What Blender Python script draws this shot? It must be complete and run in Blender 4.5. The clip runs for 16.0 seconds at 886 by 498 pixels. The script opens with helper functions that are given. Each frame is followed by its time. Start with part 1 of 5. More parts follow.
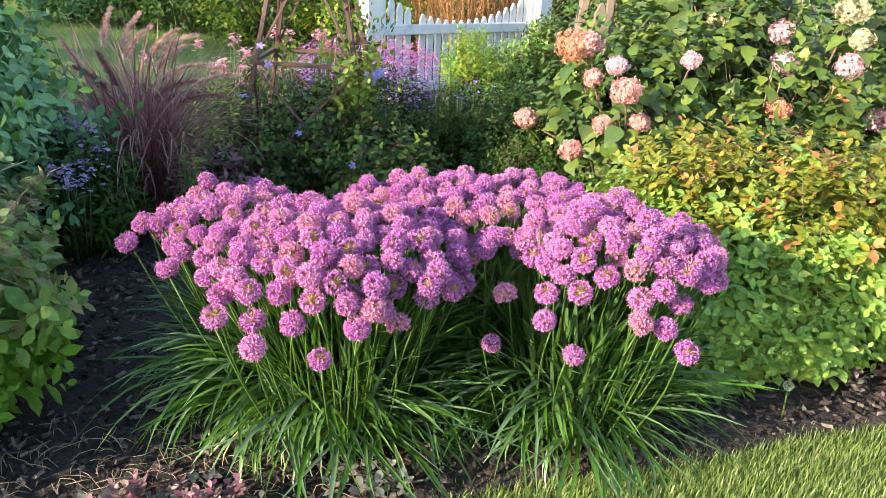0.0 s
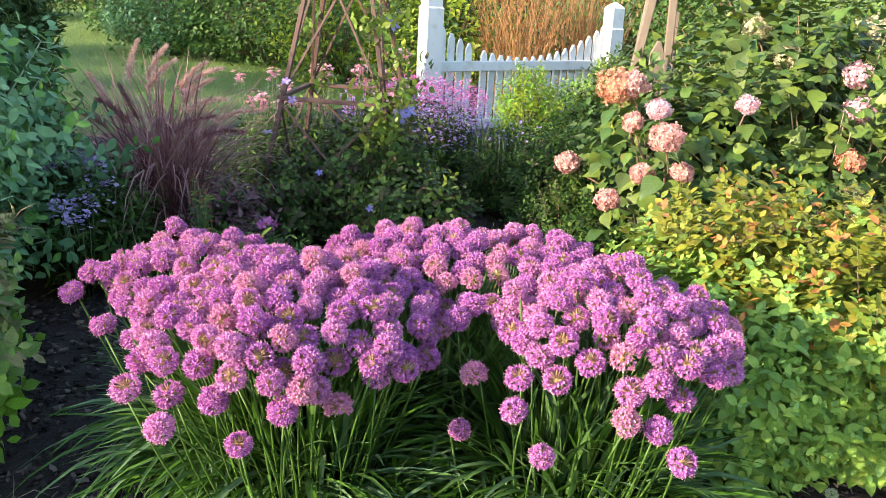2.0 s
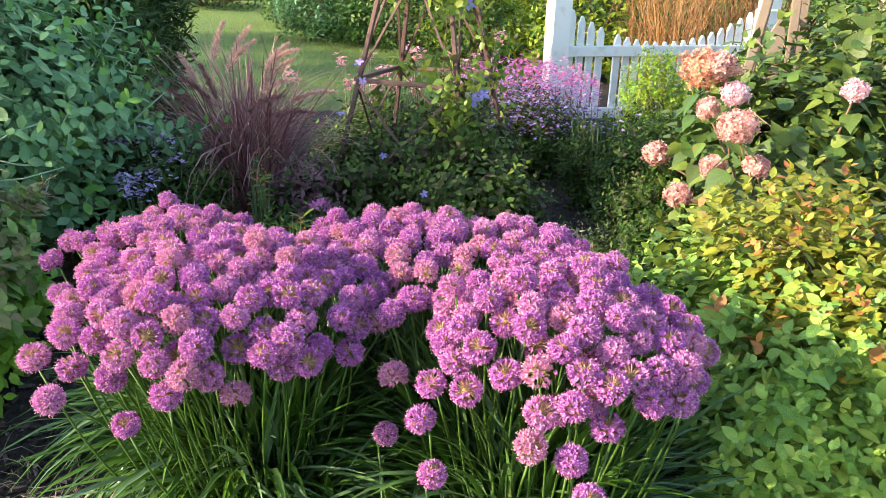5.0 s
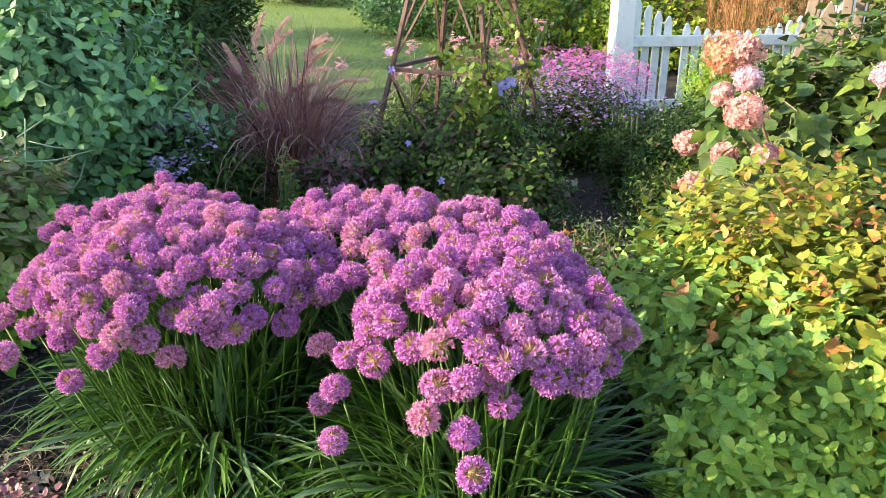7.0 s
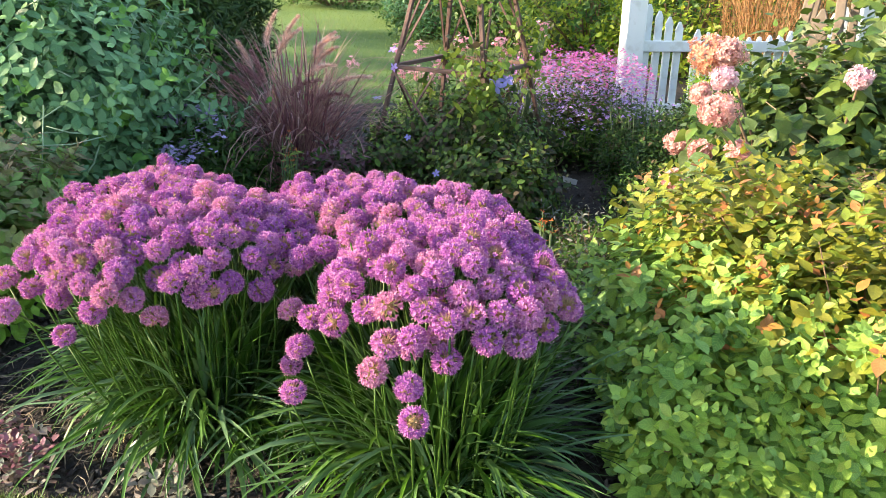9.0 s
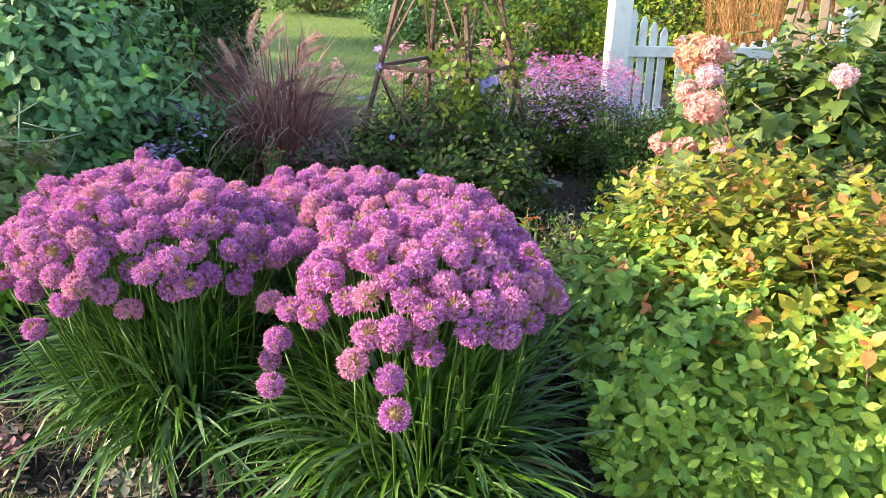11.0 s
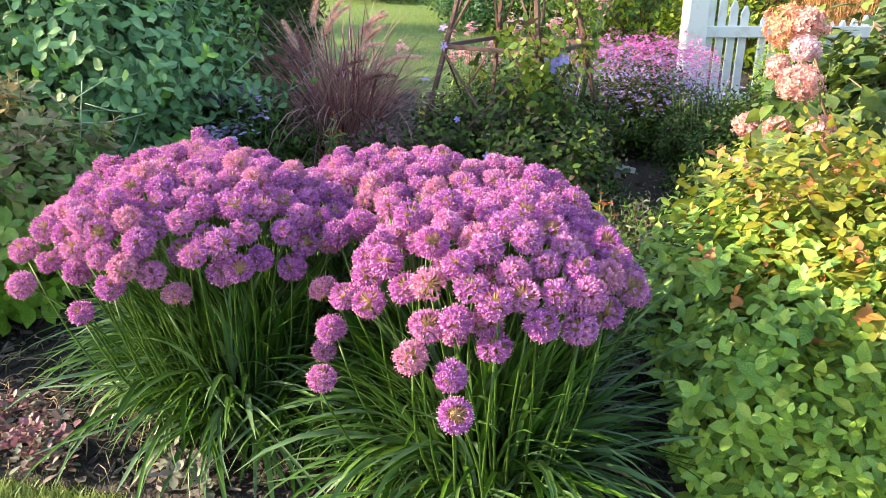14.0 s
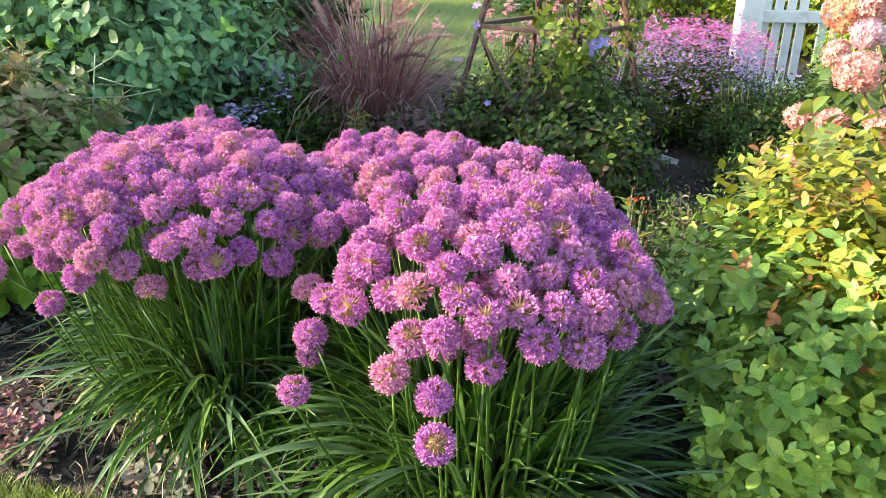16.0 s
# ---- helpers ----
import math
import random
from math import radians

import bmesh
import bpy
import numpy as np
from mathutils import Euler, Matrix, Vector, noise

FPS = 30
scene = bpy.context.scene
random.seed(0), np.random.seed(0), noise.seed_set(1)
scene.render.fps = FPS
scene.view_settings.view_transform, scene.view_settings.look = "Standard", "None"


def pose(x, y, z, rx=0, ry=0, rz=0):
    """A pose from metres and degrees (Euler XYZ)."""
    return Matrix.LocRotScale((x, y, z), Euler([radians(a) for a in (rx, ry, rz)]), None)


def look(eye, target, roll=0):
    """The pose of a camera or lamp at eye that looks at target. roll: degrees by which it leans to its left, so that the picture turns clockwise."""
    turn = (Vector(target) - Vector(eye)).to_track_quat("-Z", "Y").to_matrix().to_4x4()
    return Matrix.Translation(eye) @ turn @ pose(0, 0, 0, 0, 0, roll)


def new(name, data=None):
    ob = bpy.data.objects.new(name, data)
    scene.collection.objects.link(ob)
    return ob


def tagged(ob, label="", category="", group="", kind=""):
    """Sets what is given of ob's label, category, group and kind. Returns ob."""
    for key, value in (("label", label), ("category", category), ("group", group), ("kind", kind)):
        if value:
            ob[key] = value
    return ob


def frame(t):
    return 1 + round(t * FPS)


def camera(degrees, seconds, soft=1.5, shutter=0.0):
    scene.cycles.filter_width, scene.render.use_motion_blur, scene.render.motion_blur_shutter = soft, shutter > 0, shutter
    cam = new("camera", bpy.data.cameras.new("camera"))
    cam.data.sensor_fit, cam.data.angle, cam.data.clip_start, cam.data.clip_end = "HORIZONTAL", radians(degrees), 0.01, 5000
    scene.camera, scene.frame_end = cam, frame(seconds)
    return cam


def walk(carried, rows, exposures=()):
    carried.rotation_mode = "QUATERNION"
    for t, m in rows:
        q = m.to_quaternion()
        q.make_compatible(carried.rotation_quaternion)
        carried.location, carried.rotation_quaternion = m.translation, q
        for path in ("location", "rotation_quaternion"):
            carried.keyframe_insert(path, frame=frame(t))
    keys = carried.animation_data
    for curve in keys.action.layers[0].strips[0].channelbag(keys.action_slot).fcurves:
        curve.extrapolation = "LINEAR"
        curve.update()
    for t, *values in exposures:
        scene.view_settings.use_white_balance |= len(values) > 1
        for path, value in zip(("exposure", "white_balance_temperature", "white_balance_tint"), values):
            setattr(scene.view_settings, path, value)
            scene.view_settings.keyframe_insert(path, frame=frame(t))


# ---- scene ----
cam = camera(59.0, 16.0, 0.5)
PATH = [
    (0, (-0.002, -0.007, 0.957), (0.006, 1.855, 0.228), 3.1),
    (0.5, (0.014, 0.04, 0.949), (0.005, 1.907, 0.233), 3.3),
    (1, (0.046, 0.126, 0.951), (-0.006, 2.001, 0.259), 3.4),
    (1.5, (0.096, 0.178, 0.944), (-0.027, 2.057, 0.271), 3.4),
    (2, (0.183, 0.202, 0.952), (-0.027, 2.078, 0.292), 3.2),
    (2.5, (0.292, 0.219, 0.958), (-0.014, 2.082, 0.298), 2.9),
    (3, (0.388, 0.222, 0.952), (-0.01, 2.066, 0.287), 2.6),
    (3.2, (0.41, 0.231, 0.951), (-0.026, 2.064, 0.281), 2.4),
    (5.3, (0.552, 0.416, 0.921), (-0.122, 2.163, 0.219), 1.6),
    (5.5, (0.583, 0.429, 0.918), (-0.115, 2.167, 0.216), 1.5),
    (6, (0.656, 0.469, 0.918), (-0.103, 2.178, 0.208), 1.1),
    (6.5, (0.71, 0.479, 0.918), (-0.108, 2.158, 0.204), 0.7),
    (7, (0.751, 0.471, 0.912), (-0.121, 2.123, 0.196), 0.3),
    (7.5, (0.786, 0.453, 0.91), (-0.12, 2.085, 0.192), 0.2),
    (8, (0.833, 0.424, 0.904), (-0.091, 2.046, 0.186), 0.3),
    (8.5, (0.875, 0.406, 0.907), (-0.056, 2.025, 0.193), 0.7),
    (9, (0.892, 0.425, 0.905), (-0.04, 2.048, 0.2), 1.0),
    (11.5, (0.888, 0.441, 0.859), (-0.014, 2.091, 0.178), 1.5),
    (12, (0.886, 0.443, 0.848), (-0.039, 2.077, 0.159), 1.2),
    (12.5, (0.875, 0.454, 0.839), (-0.081, 2.066, 0.141), 0.9),
    (13, (0.863, 0.479, 0.839), (-0.126, 2.067, 0.132), 0.6),
    (13.5, (0.85, 0.503, 0.835), (-0.166, 2.073, 0.125), 0.4),
    (14, (0.84, 0.52, 0.828), (-0.199, 2.074, 0.118), 0.4),
    (14.5, (0.827, 0.541, 0.82), (-0.232, 2.08, 0.106), 0.6),
    (15, (0.818, 0.575, 0.819), (-0.263, 2.094, 0.094), 0.9),
    (15.5, (0.815, 0.612, 0.819), (-0.286, 2.109, 0.078), 1.2),
    (16, (0.823, 0.652, 0.808), (-0.298, 2.127, 0.055), 1.1),
]
walk(cam, [(t, look(eye, target, roll)) for t, eye, target, roll in PATH], ((0.0, 1.94, 6450, 12), (3.0, 1.98, 6600, 12), (6.0, 2.10, 6750, 12), (12.0, 2.22, 6950, 12), (16.0, 2.30, 7100, 12)))

# ---- light ----
SUN_AZ, SUN_EL = 236.0, 20.0          # degrees: bearing the sun stands at (clockwise from +y), and its height
world = bpy.data.worlds.new("sky")
scene.world = world
world.use_nodes = True
wn = world.node_tree
sky = wn.nodes.new("ShaderNodeTexSky")
sky.sky_type, sky.sun_disc = "NISHITA", False
sky.sun_elevation, sky.sun_rotation = radians(SUN_EL), radians(SUN_AZ)
wn.nodes["Background"].inputs[1].default_value = 0.135
wn.links.new(sky.outputs[0], wn.nodes["Background"].inputs[0])
sun = new("sun", bpy.data.lights.new("sun", "SUN"))
sun.data.energy, sun.data.angle, sun.data.color = 3.55, radians(0.6), (1.0, 0.84, 0.62)
az, el = radians(SUN_AZ), radians(SUN_EL)
sun.matrix_basis = look((math.sin(az) * math.cos(el) * 30, math.cos(az) * math.cos(el) * 30, math.sin(el) * 30), (0, 0, 0))

# ---- materials ----


def nodes_of(name):
    m = bpy.data.materials.new(name)
    m.use_nodes = True
    return m, m.node_tree, m.node_tree.nodes["Principled BSDF"]


def chance(t, share=1.0):
    """A random number for each leaf, whether an island of a mesh or an object."""
    info, geo = t.nodes.new("ShaderNodeObjectInfo"), t.nodes.new("ShaderNodeNewGeometry")
    add, fr = t.nodes.new("ShaderNodeMath"), t.nodes.new("ShaderNodeMath")
    fr.operation = "FRACT"
    t.links.new(info.outputs["Random"], add.inputs[0])
    mul = t.nodes.new("ShaderNodeMath")
    mul.operation, mul.inputs[1].default_value = "MULTIPLY", share
    t.links.new(geo.outputs["Random Per Island"], mul.inputs[0])
    t.links.new(mul.outputs[0], add.inputs[1])
    t.links.new(add.outputs[0], fr.inputs[0])
    return fr.outputs[0]


def ramp(t, source, colours):
    r = t.nodes.new("ShaderNodeValToRGB")
    while len(r.color_ramp.elements) < len(colours):
        r.color_ramp.elements.new(0.5)
    for i, (e, c) in enumerate(zip(r.color_ramp.elements, colours)):
        e.position, e.color = i / max(1, len(colours) - 1), (*c, 1)
    t.links.new(source, r.inputs[0])
    return r.outputs[0]


def noise_tex(t, scale, detail=3, coords="Object"):
    n, c = t.nodes.new("ShaderNodeTexNoise"), t.nodes.new("ShaderNodeTexCoord")
    n.inputs["Scale"].default_value, n.inputs["Detail"].default_value = scale, detail
    t.links.new(c.outputs[coords], n.inputs["Vector"])
    return n.outputs["Fac"]


def blend(t, a, b, fac, mode="MIX"):
    m = t.nodes.new("ShaderNodeMix")
    m.data_type, m.blend_type = "RGBA", mode
    for slot, v in ((0, fac), (6, a), (7, b)):
        if hasattr(v, "is_linked"):
            t.links.new(v, m.inputs[slot])
        else:
            m.inputs[slot].default_value = v if slot == 0 else (*v, 1)
    return m.outputs[2]


def bump(t, bsdf, height, strength, distance=0.002):
    b = t.nodes.new("ShaderNodeBump")
    b.inputs["Strength"].default_value, b.inputs["Distance"].default_value = strength, distance
    t.links.new(height, b.inputs["Height"])
    t.links.new(b.outputs[0], bsdf.inputs["Normal"])


def leafy(name, colours, rough=0.45, through_light=0.3, veins=0.0, mottle=70, wear=(0.16, 0.10, 0.04), worn=0.12, gloss=0.35, share=1.0):
    """Leaf or petal: colour differs from leaf to leaf, with mottling, veins along the leaf's own axes, and light that passes through."""
    m, t, p = nodes_of(name)
    col = ramp(t, chance(t, share), colours)
    n = noise_tex(t, mottle, 3)
    dark = t.nodes.new("ShaderNodeMapRange")
    dark.inputs["From Min"].default_value, dark.inputs["From Max"].default_value = 0.3, 0.7
    dark.inputs["To Min"].default_value, dark.inputs["To Max"].default_value = 0.78, 1.15
    t.links.new(n, dark.inputs["Value"])
    shade = t.nodes.new("ShaderNodeVectorMath")
    shade.operation = "SCALE"
    t.links.new(col, shade.inputs[0])
    t.links.new(dark.outputs[0], shade.inputs["Scale"])
    col = shade.outputs[0]
    if worn:
        spot = t.nodes.new("ShaderNodeMapRange")
        spot.inputs["From Min"].default_value, spot.inputs["From Max"].default_value = 0.66, 0.72
        spot.inputs["To Max"].default_value = worn * 4
        t.links.new(noise_tex(t, mottle * 0.6, 5), spot.inputs["Value"])
        col = blend(t, col, wear, spot.outputs[0])
    if veins:
        uv, sep = t.nodes.new("ShaderNodeTexCoord"), t.nodes.new("ShaderNodeSeparateXYZ")
        t.links.new(uv.outputs["UV"], sep.inputs[0])
        side = t.nodes.new("ShaderNodeMath")
        side.operation = "ABSOLUTE"
        off = t.nodes.new("ShaderNodeMath")
        off.inputs[1].default_value = -0.5
        t.links.new(sep.outputs[1], off.inputs[0])
        t.links.new(off.outputs[0], side.inputs[0])
        slant = t.nodes.new("ShaderNodeMath")
        slant.operation, slant.inputs[1].default_value = "MULTIPLY_ADD", -0.55
        t.links.new(side.outputs[0], slant.inputs[0])
        t.links.new(sep.outputs[0], slant.inputs[2])
        wave = t.nodes.new("ShaderNodeMath")
        wave.operation, wave.inputs[1].default_value = "MULTIPLY", 44.0
        t.links.new(slant.outputs[0], wave.inputs[0])
        si = t.nodes.new("ShaderNodeMath")
        si.operation = "SINE"
        t.links.new(wave.outputs[0], si.inputs[0])
        line = t.nodes.new("ShaderNodeMapRange")
        line.inputs["From Min"].default_value, line.inputs["From Max"].default_value = 0.75, 1.0
        t.links.new(si.outputs[0], line.inputs["Value"])
        rib = t.nodes.new("ShaderNodeMapRange")
        rib.inputs["From Min"].default_value, rib.inputs["From Max"].default_value = 0.035, 0.0
        t.links.new(side.outputs[0], rib.inputs["Value"])
        both = t.nodes.new("ShaderNodeMath")
        both.operation = "MAXIMUM"
        t.links.new(line.outputs[0], both.inputs[0])
        t.links.new(rib.outputs[0], both.inputs[1])
        f = t.nodes.new("ShaderNodeMath")
        f.operation, f.inputs[1].default_value = "MULTIPLY", veins
        t.links.new(both.outputs[0], f.inputs[0])
        light = tuple(min(1, c * 1.7 + 0.03) for c in colours[-1])
        col = blend(t, col, light, f.outputs[0])
        bump(t, p, both.outputs[0], 0.35, -0.001)
    t.links.new(col, p.inputs["Base Color"])
    p.inputs["Roughness"].default_value = rough
    p.inputs["Specular IOR Level"].default_value = gloss
    tr, mx = t.nodes.new("ShaderNodeBsdfTranslucent"), t.nodes.new("ShaderNodeMixShader")
    t.links.new(col, tr.inputs["Color"])
    mx.inputs[0].default_value = through_light
    t.links.new(p.outputs[0], mx.inputs[1])
    t.links.new(tr.outputs[0], mx.inputs[2])
    t.links.new(mx.outputs[0], t.nodes["Material Output"].inputs["Surface"])
    return m


def surface(name, colours, scale, rough=0.7, fine=120, relief=0.4, distance=0.003, stains=None, coords="Object"):
    m, t, p = nodes_of(name)
    col = ramp(t, noise_tex(t, scale, 5, coords), colours)
    if stains:
        sp = t.nodes.new("ShaderNodeMapRange")
        sp.inputs["From Min"].default_value, sp.inputs["From Max"].default_value = 0.52, 0.68
        sp.inputs["To Max"].default_value = 0.7
        t.links.new(noise_tex(t, scale * 2.7, 6, coords), sp.inputs["Value"])
        col = blend(t, col, stains, sp.outputs[0])
    t.links.new(col, p.inputs["Base Color"])
    p.inputs["Roughness"].default_value = rough
    bump(t, p, noise_tex(t, fine, 4, coords), relief, distance)
    return m


M_petal = leafy("allium_petal", [(0.32, 0.102, 0.39), (0.50, 0.163, 0.44), (0.40, 0.121, 0.44), (0.62, 0.265, 0.485), (0.46, 0.14, 0.41)], 0.6, 0.22, mottle=300, worn=0, gloss=0.2, share=0.35)
M_petal_old = leafy("allium_petal_faded", [(0.52, 0.19, 0.38), (0.60, 0.26, 0.38), (0.52, 0.20, 0.43)], 0.65, 0.3, mottle=300, worn=0, gloss=0.2)
M_anther = leafy("allium_anther", [(0.80, 0.40, 0.60), (0.88, 0.56, 0.62)], 0.6, 0.2, worn=0, gloss=0.2)
M_pedicel = leafy("allium_ray", [(0.40, 0.24, 0.18), (0.52, 0.36, 0.18)], 0.6, 0.2, worn=0)
M_pedicel_old = leafy("allium_ray_bare", [(0.40, 0.36, 0.12), (0.52, 0.40, 0.20)], 0.6, 0.2, worn=0)
M_core = leafy("allium_core", [(0.26, 0.18, 0.08), (0.36, 0.25, 0.10)], 0.7, 0.05, worn=0)
M_bud = leafy("green_bud", [(0.26, 0.34, 0.20), (0.40, 0.46, 0.30)], 0.6, 0.2, worn=0)
M_stalk = leafy("allium_stalk", [(0.040, 0.095, 0.014), (0.075, 0.145, 0.024)], 0.5, 0.12, mottle=40, worn=0.05)
M_blade = leafy("allium_blade", [(0.020, 0.060, 0.008), (0.062, 0.150, 0.014), (0.032, 0.090, 0.010), (0.15, 0.25, 0.13), (0.048, 0.125, 0.012), (0.11, 0.21, 0.07), (0.075, 0.175, 0.016)], 0.36, 0.20, mottle=25, worn=0.06, gloss=0.36)
M_blade_dry = leafy("dry_blade", [(0.36, 0.30, 0.12), (0.48, 0.42, 0.20)], 0.6, 0.2, worn=0.05)
M_spirea = leafy("spirea_leaf", [(0.11, 0.23, 0.05), (0.22, 0.39, 0.075), (0.34, 0.51, 0.09), (0.19, 0.36, 0.11), (0.26, 0.42, 0.07), (0.38, 0.46, 0.09)], 0.42, 0.32, 0.22, worn=0.1)
M_gold = leafy("spirea_gold_leaf", [(0.209, 0.257, 0.0285), (0.314, 0.294, 0.0333), (0.162, 0.247, 0.0333), (0.275, 0.247, 0.038)], 0.45, 0.35, 0.15, worn=0.12)
M_orange = leafy("spirea_orange_leaf", [(0.50, 0.26, 0.05), (0.50, 0.18, 0.06), (0.40, 0.20, 0.08)], 0.45, 0.35, 0.15, worn=0.1)
M_spirea_left = leafy("spirea_dull_leaf", [(0.15, 0.28, 0.06), (0.22, 0.36, 0.08), (0.36, 0.30, 0.15), (0.26, 0.43, 0.08), (0.18, 0.32, 0.09)], 0.5, 0.3, 0.2, worn=0.22, wear=(0.24, 0.16, 0.10))
M_spirea_tired = leafy("spirea_tired_leaf", [(0.20, 0.24, 0.09), (0.28, 0.28, 0.12), (0.36, 0.26, 0.15), (0.18, 0.28, 0.10)], 0.55, 0.28, 0.2, worn=0.25, wear=(0.24, 0.16, 0.10))
M_lime = leafy("young_lime_leaf", [(0.16, 0.36, 0.03), (0.22, 0.42, 0.05)], 0.42, 0.35, 0.2, worn=0.05)
M_baptisia = leafy("baptisia_leaf", [(0.0684, 0.177, 0.0798), (0.194, 0.365, 0.171), (0.114, 0.262, 0.108), (0.239, 0.422, 0.16)], 0.42, 0.22, 0.1, mottle=30, worn=0.05)
M_bap_young = leafy("baptisia_young_leaf", [(0.12, 0.30, 0.05), (0.18, 0.36, 0.07)], 0.5, 0.3, 0.1, worn=0)
M_hydr = leafy("hydrangea_leaf", [(0.0344, 0.0774, 0.0172), (0.0731, 0.138, 0.0232), (0.163, 0.215, 0.031), (0.0473, 0.0946, 0.0189), (0.12, 0.172, 0.0258), (0.086, 0.12, 0.0344), (0.043, 0.103, 0.0189)], 0.46, 0.17, 0.3, mottle=25, worn=0.15)
M_fl_pink = leafy("hydrangea_pink", [(0.66, 0.33, 0.31), (0.74, 0.46, 0.40), (0.58, 0.25, 0.25)], 0.6, 0.3, worn=0.1, wear=(0.5, 0.25, 0.12))
M_fl_salmon = leafy("hydrangea_salmon", [(0.62, 0.28, 0.16), (0.70, 0.38, 0.25), (0.52, 0.19, 0.13)], 0.6, 0.3, worn=0.1, wear=(0.5, 0.25, 0.12))
M_fl_cream = leafy("hydrangea_cream", [(0.54, 0.50, 0.28), (0.64, 0.60, 0.40), (0.50, 0.42, 0.25)], 0.6, 0.3, worn=0.1)
M_fl_white = leafy("hydrangea_white", [(0.74, 0.58, 0.57), (0.76, 0.48, 0.54), (0.68, 0.38, 0.46)], 0.6, 0.3, worn=0)
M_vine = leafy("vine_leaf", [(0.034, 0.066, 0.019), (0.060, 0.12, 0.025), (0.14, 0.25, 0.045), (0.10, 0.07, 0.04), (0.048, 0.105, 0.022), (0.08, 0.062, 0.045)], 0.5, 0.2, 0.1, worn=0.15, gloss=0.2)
# lighter green; on the upper clematis leaves it paints in sunlight
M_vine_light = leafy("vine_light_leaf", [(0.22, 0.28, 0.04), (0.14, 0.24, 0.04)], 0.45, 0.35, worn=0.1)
M_dark = leafy("dark_leaf", [(0.022, 0.055, 0.012), (0.042, 0.096, 0.016), (0.085, 0.16, 0.026)], 0.55, 0.2, worn=0.05, gloss=0.18)
M_yellow_bush = leafy("yellow_green_leaf", [(0.24, 0.34, 0.03), (0.34, 0.42, 0.04), (0.16, 0.28, 0.03)], 0.5, 0.35, worn=0)
M_fl_magenta = leafy("magenta_petal", [(0.56, 0.115, 0.35), (0.62, 0.19, 0.42), (0.46, 0.095, 0.38)], 0.6, 0.3, worn=0)
M_fl_rose = leafy("rose_petal", [(0.78, 0.35, 0.46), (0.80, 0.48, 0.56)], 0.6, 0.3, worn=0)
M_fl_violet = leafy("violet_petal", [(0.36, 0.26, 0.66), (0.50, 0.40, 0.78), (0.42, 0.22, 0.58)], 0.6, 0.3, worn=0)
M_fl_lavender = leafy("lavender_petal", [(0.46, 0.34, 0.66), (0.58, 0.46, 0.74), (0.64, 0.54, 0.76)], 0.6, 0.3, worn=0)
M_fl_blue = leafy("blue_violet_petal", [(0.24, 0.22, 0.56), (0.32, 0.30, 0.66)], 0.6, 0.3, worn=0)
M_fl_orange = leafy("orange_petal", [(0.75, 0.22, 0.04), (0.70, 0.12, 0.04)], 0.6, 0.3, worn=0)
M_fount = leafy("fountain_grass_blade", [(0.18, 0.060, 0.078), (0.34, 0.14, 0.15), (0.52, 0.33, 0.26), (0.27, 0.10, 0.11)], 0.4, 0.25, worn=0, gloss=0.5)
M_plume = leafy("grass_plume", [(0.80, 0.50, 0.42), (0.88, 0.64, 0.52)], 0.7, 0.4, worn=0)
M_plume_dark = leafy("purple_grass_plume", [(0.30, 0.13, 0.15), (0.44, 0.23, 0.21)], 0.7, 0.3, worn=0)
M_reed = leafy("reed_grass", [(0.34, 0.17, 0.06), (0.46, 0.28, 0.12), (0.26, 0.12, 0.05), (0.40, 0.20, 0.07)], 0.6, 0.25, worn=0)
M_lawn = leafy("lawn_blade", [(0.13, 0.21, 0.04), (0.20, 0.29, 0.065), (0.31, 0.37, 0.12), (0.16, 0.26, 0.05)], 0.4, 0.3, mottle=8, worn=0.05, gloss=0.4)
M_cover = leafy("burgundy_cover_leaf", [(0.17, 0.065, 0.09), (0.26, 0.11, 0.15), (0.13, 0.12, 0.085), (0.31, 0.16, 0.19)], 0.5, 0.25, worn=0.15)
M_sage = leafy("grey_cover_leaf", [(0.13, 0.16, 0.12), (0.20, 0.22, 0.17), (0.22, 0.17, 0.17)], 0.6, 0.2, worn=0.1)
M_tree = leafy("tree_leaf", [(0.04, 0.10, 0.02), (0.07, 0.16, 0.03), (0.12, 0.22, 0.04)], 0.5, 0.3, worn=0)
M_conifer = leafy("conifer_spray", [(0.03, 0.07, 0.022), (0.06, 0.12, 0.03), (0.09, 0.15, 0.03)], 0.55, 0.12, worn=0.1)
M_dead = leafy("dead_flower", [(0.20, 0.12, 0.07), (0.28, 0.19, 0.12)], 0.8, 0.15, worn=0)
M_twig = surface("twig", [(0.10, 0.06, 0.035), (0.22, 0.14, 0.08)], 30, 0.8)
M_twig_pale = surface("tan_twig", [(0.20, 0.14, 0.09), (0.32, 0.25, 0.16)], 30, 0.8)
M_stem_green = surface("green_stem", [(0.045, 0.085, 0.025), (0.08, 0.13, 0.04)], 20, 0.6)
M_stem_pale = surface("pale_green_stem", [(0.24, 0.36, 0.22), (0.34, 0.46, 0.30)], 20, 0.6)
M_bark = surface("bark", [(0.06, 0.045, 0.03), (0.14, 0.10, 0.07)], 12, 0.9, 40, 0.9, 0.01)
M_soil = surface("mulch_soil", [(0.012, 0.010, 0.009), (0.034, 0.026, 0.021), (0.058, 0.045, 0.036)], 9, 0.95, 90, 1.0, 0.012, (0.02, 0.017, 0.014))
M_chip = leafy("bark_chip", [(0.012, 0.010, 0.009), (0.027, 0.021, 0.018), (0.046, 0.036, 0.030), (0.08, 0.064, 0.055), (0.21, 0.175, 0.15)], 0.75, 0.0, mottle=60, worn=0)
